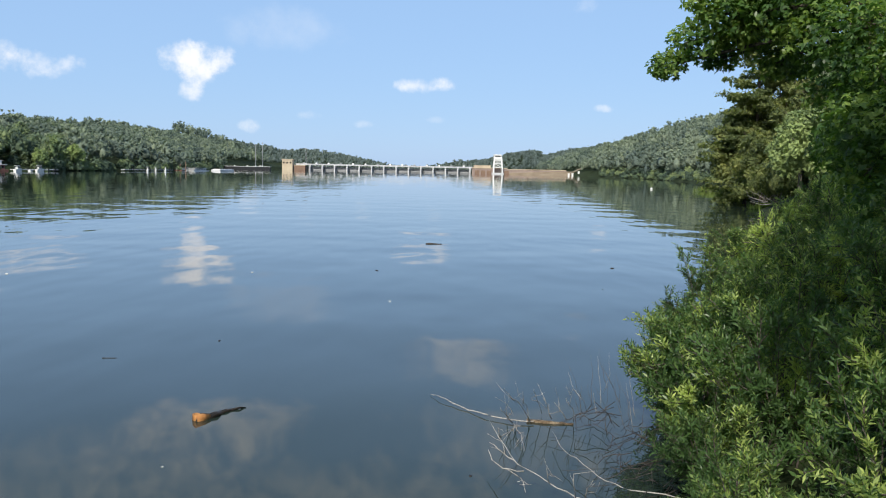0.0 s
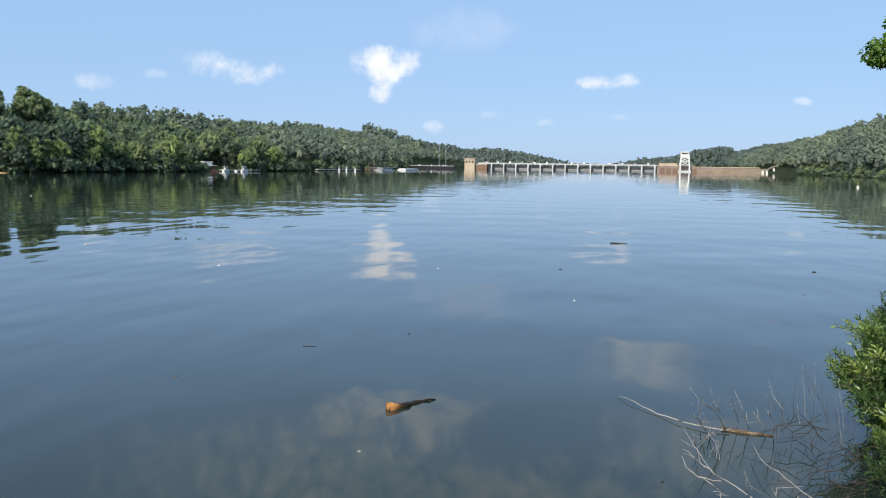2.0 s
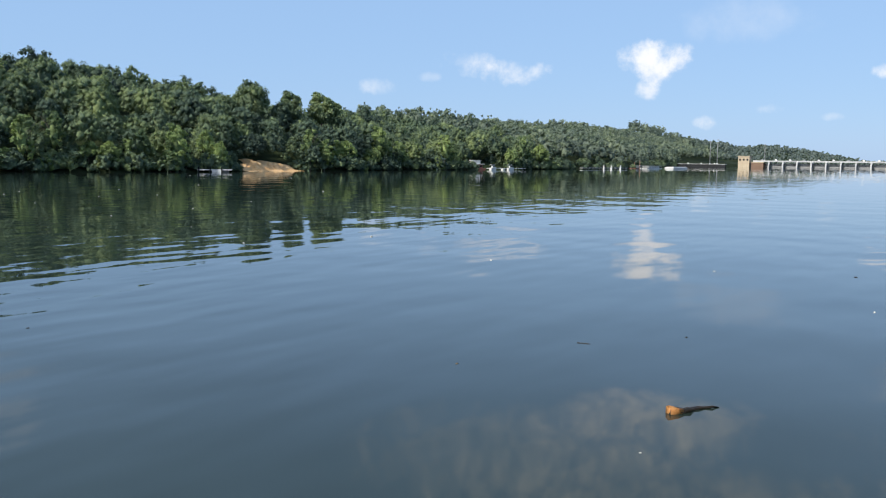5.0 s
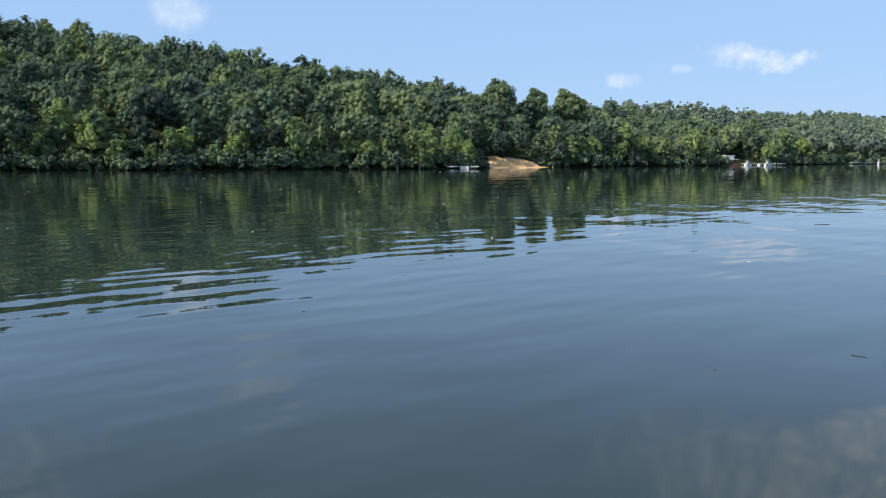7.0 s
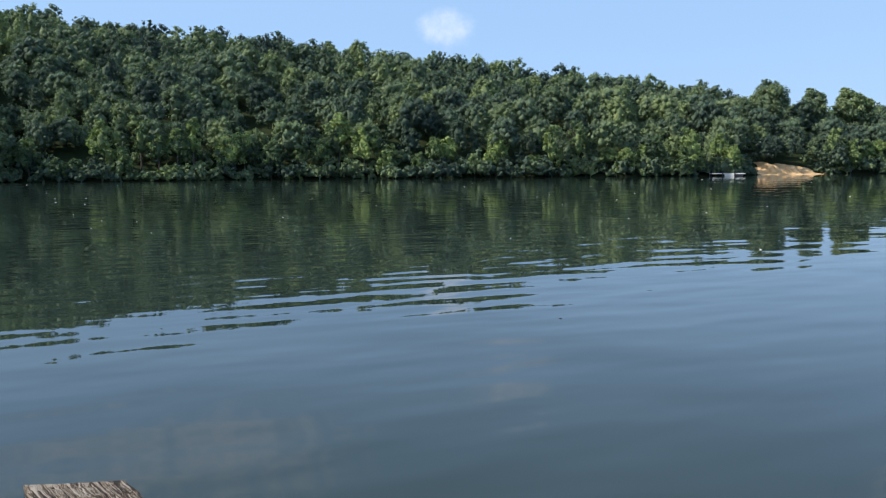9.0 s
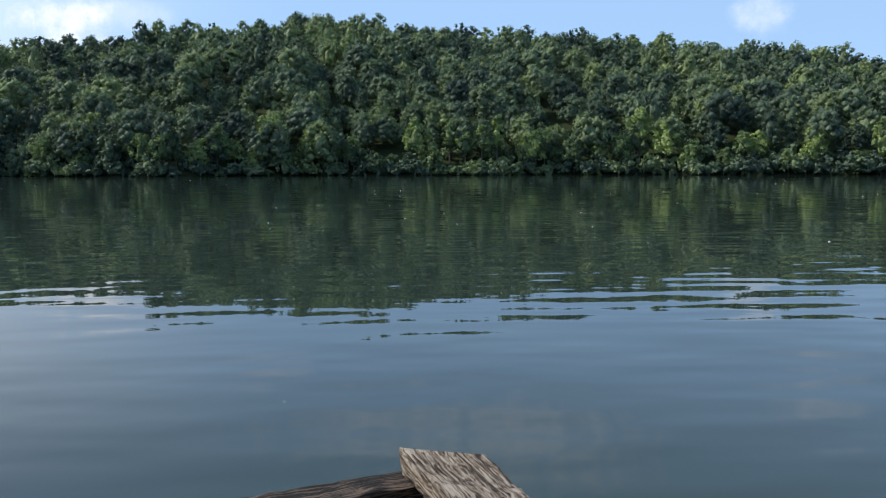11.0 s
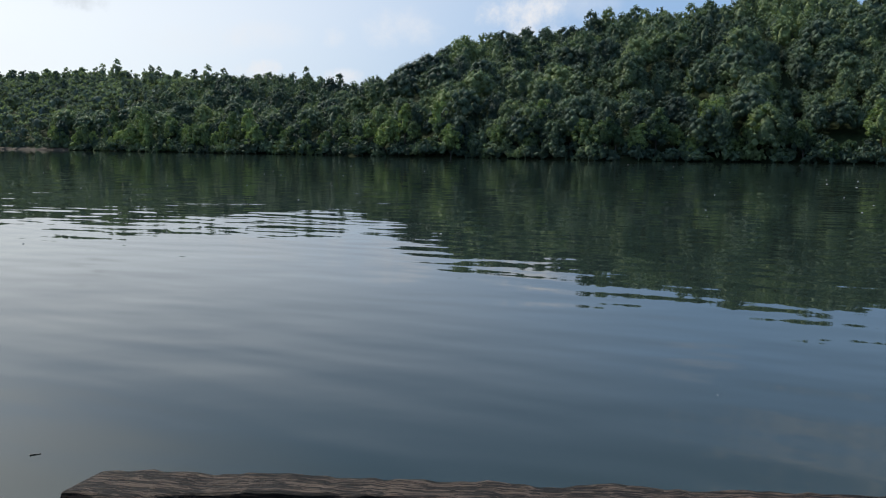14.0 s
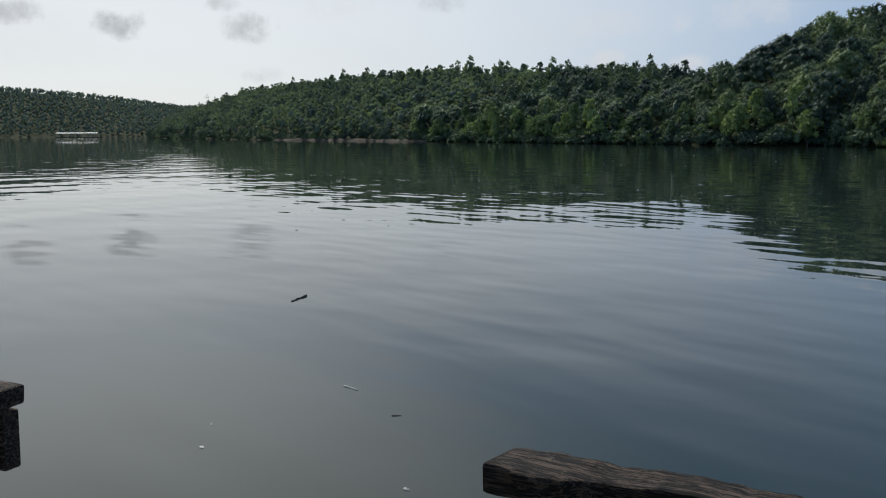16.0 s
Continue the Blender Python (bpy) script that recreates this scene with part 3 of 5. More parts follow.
def ground_height(x, y):
    x, y = np.asarray(x, float), np.asarray(y, float)
    wob = 2.5 * np.sin(y * 0.09) + 1.8 * np.sin(y * 0.23 + 1) + 4 * np.sin(y * 0.021)
    wobn = wob * np.clip((np.abs(y) - 30) / 60, 0, 1)
    sw = np.minimum(west_shore(y) + wob * 0.7 - x, (y + 1000) * 0.8)
    sw = sw - 2.5
    bank = 1.2 * smooth(sw / 4)
    f = np.clip(sw / 135, 0, 1)
    zw = bank + west_ridge(y) * (1 - (1 - f) ** 1.5) - 6 * smooth((sw - 150) / 200)
    zw = np.where(sw > 0, zw, -1.0 - np.clip(-sw * 0.2, 0, 5))
    se = x - east_shore(y) + wobn * 0.25
    f = np.clip(se / 125, 0, 1)
    rise = np.interp(y, [-1800, -600, 0, 60, 160, 400, 790, 906, 988, 1066, 1500], [30, 25, 14, 16, 30, 43, 45.5, 37, 31, 36, 32])
    ze = 1.3 * smooth(se / 3.5) + rise * (1 - (1 - f) ** 1.5)
    ze = np.where(se > 0, ze, -0.9 - np.clip(-se * 0.22, 0, 5))
    ss = -1720 - y + 60 * np.sin(x * 0.004) + 0.1 * x
    zs = np.interp(-x / np.maximum(-y, 1), [0.0, 0.22, 0.28, 0.33, 0.38, 0.47, 0.6], [118, 118, 115, 108, 98, 76, 60]) * (1 - (1 - np.clip(ss / 520, 0, 1)) ** 1.3)
    zs = np.where(ss > 0, zs + 1, -6)
    # valley below the dam with hills on either side
    dist = np.hypot(x, y)
    brg = np.degrees(np.arctan2(-x, np.maximum(y, 1)))
    top = np.interp(brg, [-12, -9.5, -8.4, -6.9, -6.3, -4.5, -2.6, -0.6, 0.5, 1.7, 3.3, 5.2, 7.1, 9.25, 11, 12.1, 14.7, 20],
                    [1.6, 1.62, 1.55, 1.15, 1.48, 1.25, 0.71, 0.59, 0.34, 0.11, 0.24, 0.54, 0.97, 1.19, 1.07, 1.37, 1.7, 1.8])
    zn = -14 + (dist * np.tan(np.radians(np.maximum(top, 0.0))) + 4) * smooth((dist - 1250) / 700)
    z = np.maximum(np.maximum(zw, ze), zs)
    z = np.where(y > 866, np.maximum(np.where((sw > 0) | (se > 0), z, -14), np.where(dist > 1200, zn, -14)), z)
    return z


def axis(*runs):
    return np.concatenate([np.arange(a, b, s) for a, b, s in runs])


gx = axis((-4500, -900, 300), (-900, -440, 40), (-440, -130, 6.5), (-130, -10, 20), (-10, 30, 0.8), (30, 280, 9), (280, 900, 60), (900, 4501, 300))
gy = axis((-4500, -2500, 250), (-2500, -1650, 60), (-1650, -320, 30), (-320, -20, 8), (-20, 40, 0.8), (40, 420, 7), (420, 900, 16), (900, 2400, 60), (2400, 4601, 300))
X, Y = np.meshgrid(gx, gy)
Z = ground_height(X, Y)
nx, ny = len(gx), len(gy)
ii = (np.arange(ny - 1)[:, None] * nx + np.arange(nx - 1)[None]).ravel()
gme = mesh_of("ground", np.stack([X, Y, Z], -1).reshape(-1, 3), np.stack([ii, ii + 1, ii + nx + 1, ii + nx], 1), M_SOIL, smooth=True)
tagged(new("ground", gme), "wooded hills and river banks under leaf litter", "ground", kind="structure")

wv = [(-4500, -4500, 0), (4500, -4500, 0), (4500, 858, 0), (-4500, 858, 0)]
tagged(new("water", mesh_of("water", wv, [(0, 1, 2, 3)], M_WATER)), "calm dark green river water with faint ripples", "water", kind="structure")

# ---- woods ----
r0 = rng(11)
NEAR = [crown(r0, h, w, lo, k, 760, 0.29) for h, w, lo, k in
        ((11.5, 4.1, 0.4, 28), (13.0, 4.5, 0.8, 30), (10, 3.9, 0.3, 24), (13.5, 3.5, 0.8, 28), (12, 5.2, 0.5, 34), (8, 3.4, 0.2, 22), (15, 4.2, 1.5, 30), (14, 5.4, 3.0, 34))]
MID = [crown(r0, h, w, lo, k, 360, 0.40) for h, w, lo, k in
       ((12.5, 4.3, 0.4, 22), (14.0, 4.6, 0.8, 24), (11, 4.1, 0.3, 20), (14, 3.4, 0.6, 20), (12.5, 5.2, 0.5, 24), (15, 3.6, 1.5, 22))]
FARS = [crown(r0, h, w, lo, k, 104, 0.78) for h, w, lo, k in ((13, 5.0, 0.4, 9), (14.5, 5.2, 0.4, 9), (12, 4.8, 0.2, 8), (15, 4.0, 0.4, 9))]
REMOTE = [crown(r0, h, w, 0, 2, 16, 1.6) for h, w in ((13, 6.0), (15, 6.4), (11, 5.4))]


def scatter(r, x0, x1, y0, y1, step, keep):
    """Jittered places on the ground, one a cell, where keep(x, y) holds."""
    ax, ay = np.arange(x0, x1, step), np.arange(y0, y1, step)
    px, py = [a.ravel() for a in np.meshgrid(ax, ay)]
    px = px + r.uniform(-0.45, 0.45, len(px)) * step
    py = py + r.uniform(-0.45, 0.45, len(py)) * step
    ok = keep(px, py)
    px, py = px[ok], py[ok]
    return np.stack([px, py, ground_height(px, py) - 0.4], 1)


def west_depth(x, y):
    return np.minimum(west_shore(y) - x, (y + 1000) * 0.8)


SAND_Y0, SAND_Y1 = 180.0, 204.0


def on_clay(x, y):
    s = west_depth(x, y)
    return (y > SAND_Y0 - 9) & (y < SAND_Y1 + 2) & (s < 9)


def landing(x, y):
    return (y > 290) & (y < 345) & (west_depth(x, y) < 9)


def woods(name, protos, place, mat, label, seed, lo=0.8, hi=1.25):
    v, f, shade = plant(protos, place, rng(seed), lo, hi)
    return tagged(new(name, mesh_of(name, v, f, mat, smooth=True, tint=shade)), label, "forest", kind="stuff")


woods("near_west_woods", NEAR, scatter(rng(1), -300, -150, -330, 380, 6.3,
      lambda x, y: (west_depth(x, y) > 4) & (west_depth(x, y) < 62) & ~on_clay(x, y) & ~landing(x, y)),
      M_LEAF, "dense green hardwood forest on the steep river bank", 21, 0.52, 1.16)
woods("upper_west_woods", MID, scatter(rng(2), -420, -200, -330, 380, 7.0,
      lambda x, y: (west_depth(x, y) > 62) & (west_depth(x, y) < 140)),
      M_LEAF, "hardwood and pine forest on the hillside and ridge", 22, 0.58, 1.2)
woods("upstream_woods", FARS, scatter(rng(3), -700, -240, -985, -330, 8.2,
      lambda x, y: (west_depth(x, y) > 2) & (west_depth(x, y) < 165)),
      M_UP_HAZED, "backlit forest on the upstream hillside", 23, 0.6, 1.15)
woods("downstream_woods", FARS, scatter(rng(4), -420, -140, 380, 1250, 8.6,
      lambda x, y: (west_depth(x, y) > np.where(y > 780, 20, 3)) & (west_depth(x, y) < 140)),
      M_FAR_HAZED, "forested hillside running down to the dam", 24, 0.75, 1.15)
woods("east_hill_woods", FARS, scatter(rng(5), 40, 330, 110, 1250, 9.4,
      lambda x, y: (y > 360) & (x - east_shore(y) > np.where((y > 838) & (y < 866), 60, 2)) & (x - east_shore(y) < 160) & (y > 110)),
      M_FAR_HAZED, "green forest on the hill beside the dam", 25, 0.75, 1.15)
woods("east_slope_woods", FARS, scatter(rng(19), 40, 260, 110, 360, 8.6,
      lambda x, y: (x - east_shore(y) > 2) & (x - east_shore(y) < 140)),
      M_FAR_HAZED, "green forest on the hill along the near shore", 35, 0.75, 1.15)
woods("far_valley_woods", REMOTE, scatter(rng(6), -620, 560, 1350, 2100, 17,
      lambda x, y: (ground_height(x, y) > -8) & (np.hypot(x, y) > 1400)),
      M_DISTANT_HAZED, "distant wooded hills beyond the dam", 26, 0.9, 1.3)
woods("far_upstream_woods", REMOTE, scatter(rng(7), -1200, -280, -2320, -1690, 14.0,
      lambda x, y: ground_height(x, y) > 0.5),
      M_DISTANT_HAZED, "distant wooded ridge beyond the river bend", 27, 0.9, 1.3)

# slender trees that stand above the upstream ridge
SLIM = [crown(rng(40 + k), h, w, lo, n, 260, 0.6, taper=0.2) for k, (h, w, lo, n) in enumerate(((18, 3.2, 4, 20), (21, 3.0, 6, 20), (17, 2.6, 4, 18), (17, 3.8, 4, 22)))]
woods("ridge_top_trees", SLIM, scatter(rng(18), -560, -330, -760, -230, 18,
      lambda x, y: (west_depth(x, y) > 85) & (west_depth(x, y) < 150)), M_UP_HAZED, "slender trees standing above the ridge", 34, 0.7, 1.08)

# trees that stand singly along the far bank
BANK = []
rb = rng(31)
for h, w, lo, k, cnt in ((9, 2.6, 0.8, 8, 560), (12, 3.2, 1.5, 9, 640), (6.5, 2.4, 0.3, 7, 460), (13, 2.3, 1.0, 9, 560), (10, 3.8, 0.8, 10, 700), (4.5, 2.2, 0.1, 6, 360), (14, 4.7, 3.0, 20, 1300), (14, 3.5, 4.0, 16, 1000)):
    cv, cf = crown(rb, h, w, lo, k + 9, int(cnt * 1.5), 0.33)
    tv, tf = trunk(rb, h * 0.8, 0.13 + h * 0.008, 3)
    BANK.append((mesh_of("crown", cv, cf, M_LEAF_OBJ if h < 14 else M_LEAF, smooth=True), mesh_of("trunk", tv, tf, M_BARK)))


def bank_tree(kind, x, y, size, label, group="trees along the far bank", turn=0.0, z=None, name="tree"):
    gz = float(ground_height(x, y)) if z is None else z
    t = thing(name, (x, y, gz - 0.1), label, "tree", group, turn)
    t.scale = (size, size, size)
    part("trunk", BANK[kind][1], None, t)
    part("crown", BANK[kind][0], None, t)
    return t


for i, y in enumerate(np.arange(-320, 372, 4.4)):
    yy = y + rb.uniform(-1.6, 1.6)
    depth = rb.uniform(1.2, 6.5)
    x = float(west_shore(yy)) - depth + 0.7 * float(2.5 * np.sin(yy * 0.09) + 1.8 * np.sin(yy * 0.23 + 1) + 4 * np.sin(yy * 0.021))
    if (SAND_Y0 - 8 < yy < SAND_Y1 + 1) or 296 < yy < 338:
        continue
    k = int(rb.choice(6, p=[0.22, 0.17, 0.2, 0.1, 0.18, 0.13]))
    bank_tree(k, x, yy, rb.uniform(0.75, 1.25),
              ("rounded leafy tree at the water's edge", "tall leafy tree at the water's edge", "low bushy tree over the water",
               "slim upright tree at the water's edge", "broad spreading tree over the water", "low shrub at the water's edge")[k], turn=rb.uniform(0, 360))
# tall trees that stand above the rest behind the clay landing
for az, dist, top, k in ((43.5, 300, 31.5, 6), (44.9, 296, 25, 7), (40.9, 305, 28.5, 7), (38.9, 308, 28.5, 7), (38.2, 311, 26.5, 7)):
    x, y = -dist * math.sin(radians(az)), dist * math.cos(radians(az))
    g = float(ground_height(x, y))
    bank_tree(k, x, y, (top - g) / 14.0, "tall dark tree standing above the woods", "tall trees behind the landing", az)

# ---- the clay landing on the far bank ----
rs = rng(41)
ys, ds = np.linspace(SAND_Y0, SAND_Y1, 64), np.concatenate([np.linspace(-0.8, 7.5, 22), [9.0, 11.0, 13.0]])
grid = []
for y in ys:
    u = (y - SAND_Y0) / (SAND_Y1 - SAND_Y0)
    # a cut face, highest where an old track climbs the bank, running out low downstream
    lip = float(np.interp(u, [0, 0.08, 0.18, 0.25, 0.31, 0.36, 0.55, 0.75, 0.93, 1], [0.2, 0.6, 1.4, 2.5, 2.6, 2.0, 1.8, 1.4, 0.9, 0.2]))
    lip += 0.35 * math.sin(y * 2.1) + 0.25 * math.sin(y * 5.3 + 1)
    foot = 1.5 + 0.5 * math.sin(y * 0.9)
    for d in ds:
        xx = float(west_shore(y)) - d + 0.7 * float(2.5 * np.sin(y * 0.09) + 1.8 * np.sin(y * 0.23 + 1) + 4 * np.sin(y * 0.021))
        g = float(ground_height(xx, y))
        gully = 0.30 * math.sin(y * 1.7 + 0.6 * math.sin(d)) + 0.2 * math.sin(y * 3.9 + d)
        beach = 0.09 * (d + 0.3)
        face = max(0.0, lip) * float(smooth(np.array((d - foot - gully) / 3.6)))
        rise = beach + face + rs.uniform(-0.07, 0.07)
        back = smooth(np.array((d - 7.5) / 4.0))
        grid.append((xx + rs.uniform(-0.1, 0.1), y + rs.uniform(-0.08, 0.08), rise * (1 - back) + (g - 0.4) * back))
nyy, ndd = len(ys), len(ds)
jj = (np.arange(nyy - 1)[:, None] * ndd + np.arange(ndd - 1)[None]).ravel()
tagged(new("clay_bank", mesh_of("clay_bank", grid, np.stack([jj, jj + ndd, jj + ndd + 1, jj + 1], 1), M_SAND, True)),
       "bare orange clay bank at the water's edge", "bank", kind="structure")

# bare muddy bank at the foot of the upstream woods
mud = []
my = np.linspace(-490, -308, 80)
for y in my:
    for j, (d, z) in enumerate(((-3.2, -0.6), (-2.4, 0.25), (-1.2, 0.75), (0.3, 1.15), (2.5, 1.1))):
        xx = float(west_shore(y)) - d + 0.7 * float(2.5 * np.sin(y * 0.09) + 1.8 * np.sin(y * 0.23 + 1) + 4 * np.sin(y * 0.021))
        mud.append((xx + rs.uniform(-0.3, 0.3), y, z + rs.uniform(-0.2, 0.2) * (j > 0)))
jj = (np.arange(len(my) - 1)[:, None] * 5 + np.arange(4)[None]).ravel()
tagged(new("mud_bank", mesh_of("mud_bank", mud, np.stack([jj, jj + 5, jj + 6, jj + 1], 1), M_MUD, True)),
       "narrow bare brown mud bank below the woods", "bank", kind="structure")

# ---- the dam ----
DY = 850.0
dam = thing("spillway_dam", (0, DY, 0), "long grey concrete spillway dam with piers and a road bridge", "dam")
BAY = 12.5
for k in range(15):
    x = -149 + k * BAY
    part("pier", boxes((x - 0.7, x + 0.7, -5, 6, -8, 5.4), (x - 1.0, x + 1.0, -5.4, 6, 4.9, 5.4), (x - 0.5, x + 0.5, -6.0, -5, -8, 3.6)), M_CONC, dam)
for k in range(14):
    x = -149 + k * BAY
    part("gate", boxes((x + 0.85, x + BAY - 0.85, 0, 0.8, -8, 3.9), (x + 0.85, x + BAY - 0.85, -0.3, 0, 0.2, 0.4), (x + 0.85, x + BAY - 0.85, -0.3, 0, 2.0, 2.25), (x + 0.85, x + BAY - 0.85, -0.3, 0, 3.5, 3.9)), M_STEEL, dam)
    part("hoist", boxes((x + 4.9, x + 7.1, -3, -0.5, 6.1, 7.7), (x + 5.3, x + 6.6, -2.6, -1, 7.7, 8.1), bevel=0.1), M_WHITE if k % 3 else M_STEEL, dam)
part("bridge_deck", boxes((-151, 28, -4.5, 3, 5.4, 6.1), (-151, 28, -4.7, -4.4, 6.1, 6.7), (-151, 28, 2.8, 3.1, 6.1, 6.7)), M_CONC, dam)
for x in np.arange(-150, 28, 6.25):
    part("rail_post", boxes((x - 0.12, x + 0.12, -4.8, -4.4, 6.7, 7.5)), M_STEEL, dam)

lock = thing("lock_house", (-159, DY - 3, 0), "tan concrete lock control house", "building")
part("wall", boxes((-5.2, 5.2, -5, 5, -6, 10.2), (-5.6, 5.6, -5.4, 5.4, 4.0, 4.5)), M_TAN, lock)
part("roof", boxes((-5.8, 5.8, -5.6, 5.6, 10.2, 10.9)), M_TAN, lock)
for x in (-3.4, 0, 3.4):
    part("window", boxes((x - 0.8, x + 0.8, -5.15, -4.95, 6.4, 8.2)), M_GLASS, lock)
anx = thing("gate_house", (-143, DY - 4, 0), "low brown concrete gate house beside the lock", "building")
part("wall", boxes((-9, 2, -4, 4, -6, 4.6)), M_BROWN, anx)
part("roof", boxes((-9.4, 2.4, -4.4, 4.4, 4.6, 5.2)), M_TAN, anx)

wall = thing("lock_wall", (-195, DY - 60, 0), "long dark lock approach wall with a pale cap", "wall")
part("body", boxes((-18, 30, -2, 2, -6, 2.6)), M_DARK, wall)
part("cap", boxes((-18.3, 30.3, -2.3, 2.3, 2.6, 3.0)), M_CONC, wall)
for x in (-16, -4, 8, 20):
    part("bollard", boxes((x - 0.4, x + 0.4, -0.4, 0.4, 3.0, 4.0)), M_WHITE, wall)
head = thing("wall_head", (-211, DY - 62, 0), "white concrete pillar at the lock wall's end", "pillar")
part("body", boxes((-1.4, 1.4, -1.4, 1.4, -6, 5.6)), M_WHITE, head)
part("cap", boxes((-1.7, 1.7, -1.7, 1.7, 5.6, 6.0)), M_WHITE, head)


def light_mast(x, y, h, base):
    t = thing("light_mast", (x, y, base), "tall thin grey light mast", "mast", "light masts at the lock")
    v, f = tube([(0, 0, 0), (0, 0, h * 0.5), (0, 0, h)], [0.36, 0.28, 0.16], 8)
    part("pole", mesh_of("pole", v, f, M_STEEL), None, t)
    part("lamp_head", boxes((-1.1, 1.1, -0.3, 0.3, h - 0.4, h), (-0.2, 0.2, -0.2, 0.2, h, h + 0.6)), M_STEEL, t)
    part("base", boxes((-0.6, 0.6, -0.6, 0.6, 0, 0.8)), M_CONC, t)


light_mast(-179.2, DY - 60, 20.5, 3.0)
light_mast(-172.6, DY - 60, 22, 3.0)
light_mast(-141, DY - 2, 15.5, 6.6)

tower = thing("gantry_tower", (54, DY - 6, 0), "white steel hoist tower standing in the water", "tower")
for sx_ in (-1, 1):
    for sy_ in (-1, 1):
        v, f = tube([(sx_ * 4.6, sy_ * 4.0, -8), (sx_ * 4.3, sy_ * 3.6, 6), (sx_ * 3.3, sy_ * 3.0, 17)], [0.85, 0.75, 0.6], 6)
        part("leg", mesh_of("leg", v, f, M_WHITE), None, tower)
for z in (6.4, 10.2, 13.6):
    part("platform", boxes((-4.4, 4.4, -3.8, 3.8, z, z + 0.7)), M_WHITE, tower)
for z0, z1 in ((6.6, 10.4), (10.4, 13.8)):
    for sgn in (-1, 1):
        v, f = tube([(-3.8 * sgn, -3.5, z0), (3.6 * sgn, -3.4, z1)], [0.3, 0.3], 5)
        part("brace", mesh_of("brace", v, f, M_WHITE), None, tower)
part("cabin", boxes((-4.3, 3.2, -3.6, 3.6, 14.6, 19.2)), M_WHITE, tower)
part("roof", boxes((-4.7, 3.6, -4.0, 4.0, 19.2, 19.7)), M_WHITE, tower)
part("window", boxes((-3.4, 2.4, -3.72, -3.58, 17.2, 18.4)), M_GLASS, tower)
part("footing", boxes((-6, 6, -5, 5, -8, 1.4)), M_CONC, tower)

power = thing("powerhouse_wall", (0, DY, 0), "tan concrete intake wall with brown gates", "wall")
part("body", boxes((28, 64, -3, 6, -8, 5.6)), M_ABUT, power)
part("wing_wall", boxes((64, 124, -2.9, 6, -8, 4.7)), M_ABUT, power)
part("parapet", boxes((28, 64, -3.4, -2.6, 5.6, 6.2), (64, 124, -3.4, -2.6, 4.7, 5.3)), M_TAN, power)
part("deck_house", boxes((30, 47, -2, 4, 5.6, 8.2), (29.6, 47.4, -2.4, 4.4, 8.2, 8.6)), M_TAN, power)
for x in (31, 37, 43, 61):
    part("intake_gate", boxes((x, x + 4.6, -3.5, -2.9, -8, 3.4)), M_BROWN, power)
emb = []
for k in range(15):
    f = k / 14
    for j, (dy, z) in enumerate(((-16, -2.5), (-12, 0.4), (-8, 1.8), (-3.2, 3.6))):
        emb.append((66 + 66 * f, DY + dy * (0.45 + 0.55 * f) - 0.2 + 0.4 * math.sin(k * 1.7 + j), z * (0.55 + 0.6 * f)))
jj = (np.arange(14)[:, None] * 4 + np.arange(3)[None]).ravel()
tagged(new("embankment", mesh_of("embankment", emb, np.stack([jj, jj + 4, jj + 5, jj + 1], 1), M_DIRT, True)), "brown dirt and riprap embankment below the dam wall", "embankment", kind="structure")
cut = []
for k in range(12):
    for j in range(4):
        xx, yy = 126 + k * 4.2, DY - 9 + j * 3.0 - k * 0.6
        cut.append((xx, yy, max(float(ground_height(xx, yy)), 0.2) + 0.5 + 0.2 * math.sin(k * 2.1 + j * 1.3)))
jj = (np.arange(11)[:, None] * 4 + np.arange(3)[None]).ravel()
tagged(new("road_cut", mesh_of("road_cut", cut, np.stack([jj, jj + 4, jj + 5, jj + 1], 1), M_DIRT, True)), "bare pale dirt road cut up the hill", "slope", kind="structure")

# ---- boats and docks on the far bank ----


def hull(L, W, H, sharp=0.35):
    bm = bmesh.new()
    rings = []
    for f in (0, 0.12, 0.5, 0.8, 1.0):
        w = W / 2 * (1 if f < 0.6 else 1 - (f - 0.6) / 0.4 * (1 - 0.08))
        rise = H * (1 + sharp * max(0, f - 0.4))
        rings.append([bm.verts.new((L * (f - 0.5), s * w * k, z)) for s, k, z in
                      ((-1, 1, rise), (-1, 0.75, 0.1), (1, 0.75, 0.1), (1, 1, rise))])
    for a, b in zip(rings, rings[1:]):
        for k in range(4):
            bm.faces.new((a[k], b[k], b[(k + 1) % 4], a[(k + 1) % 4]))
    bm.faces.new(rings[0])
    bm.faces.new(rings[-1][::-1])
    return bm


def cabin_boat(x, y, L, turn, label, mat=M_WHITE, roof=True):
    L = L * 0.52
    t = thing("motor_boat", (x, y, -0.25), label, "boat", "boats on the far bank", turn)
    part("hull", hull(L, L * 0.33, 1.1 if roof else 0.75), mat, t)
    if not roof:
        part("seat", boxes((-L * 0.2, -L * 0.1, -L * 0.12, L * 0.12, 0.5, 0.85)), M_STEEL, t)
        return
    part("cabin", boxes((-L * 0.25, L * 0.15, -L * 0.12, L * 0.12, 1.1, 2.0), bevel=0.1), M_WHITE, t)
    part("window", boxes((-L * 0.24, L * 0.152, -L * 0.123, L * 0.123, 1.45, 1.8)), M_GLASS, t)
    if roof:
        part("canopy", boxes((-L * 0.42, L * 0.12, -L * 0.14, L * 0.14, 2.35, 2.47), bevel=0.05), M_WHITE, t)
        for a in (-0.4, 0.1):
            for b in (-0.12, 0.12):
                part("canopy_post", boxes((L * a - 0.04, L * a + 0.04, L * b - 0.04, L * b + 0.04, 1.1, 2.35)), M_STEEL, t)


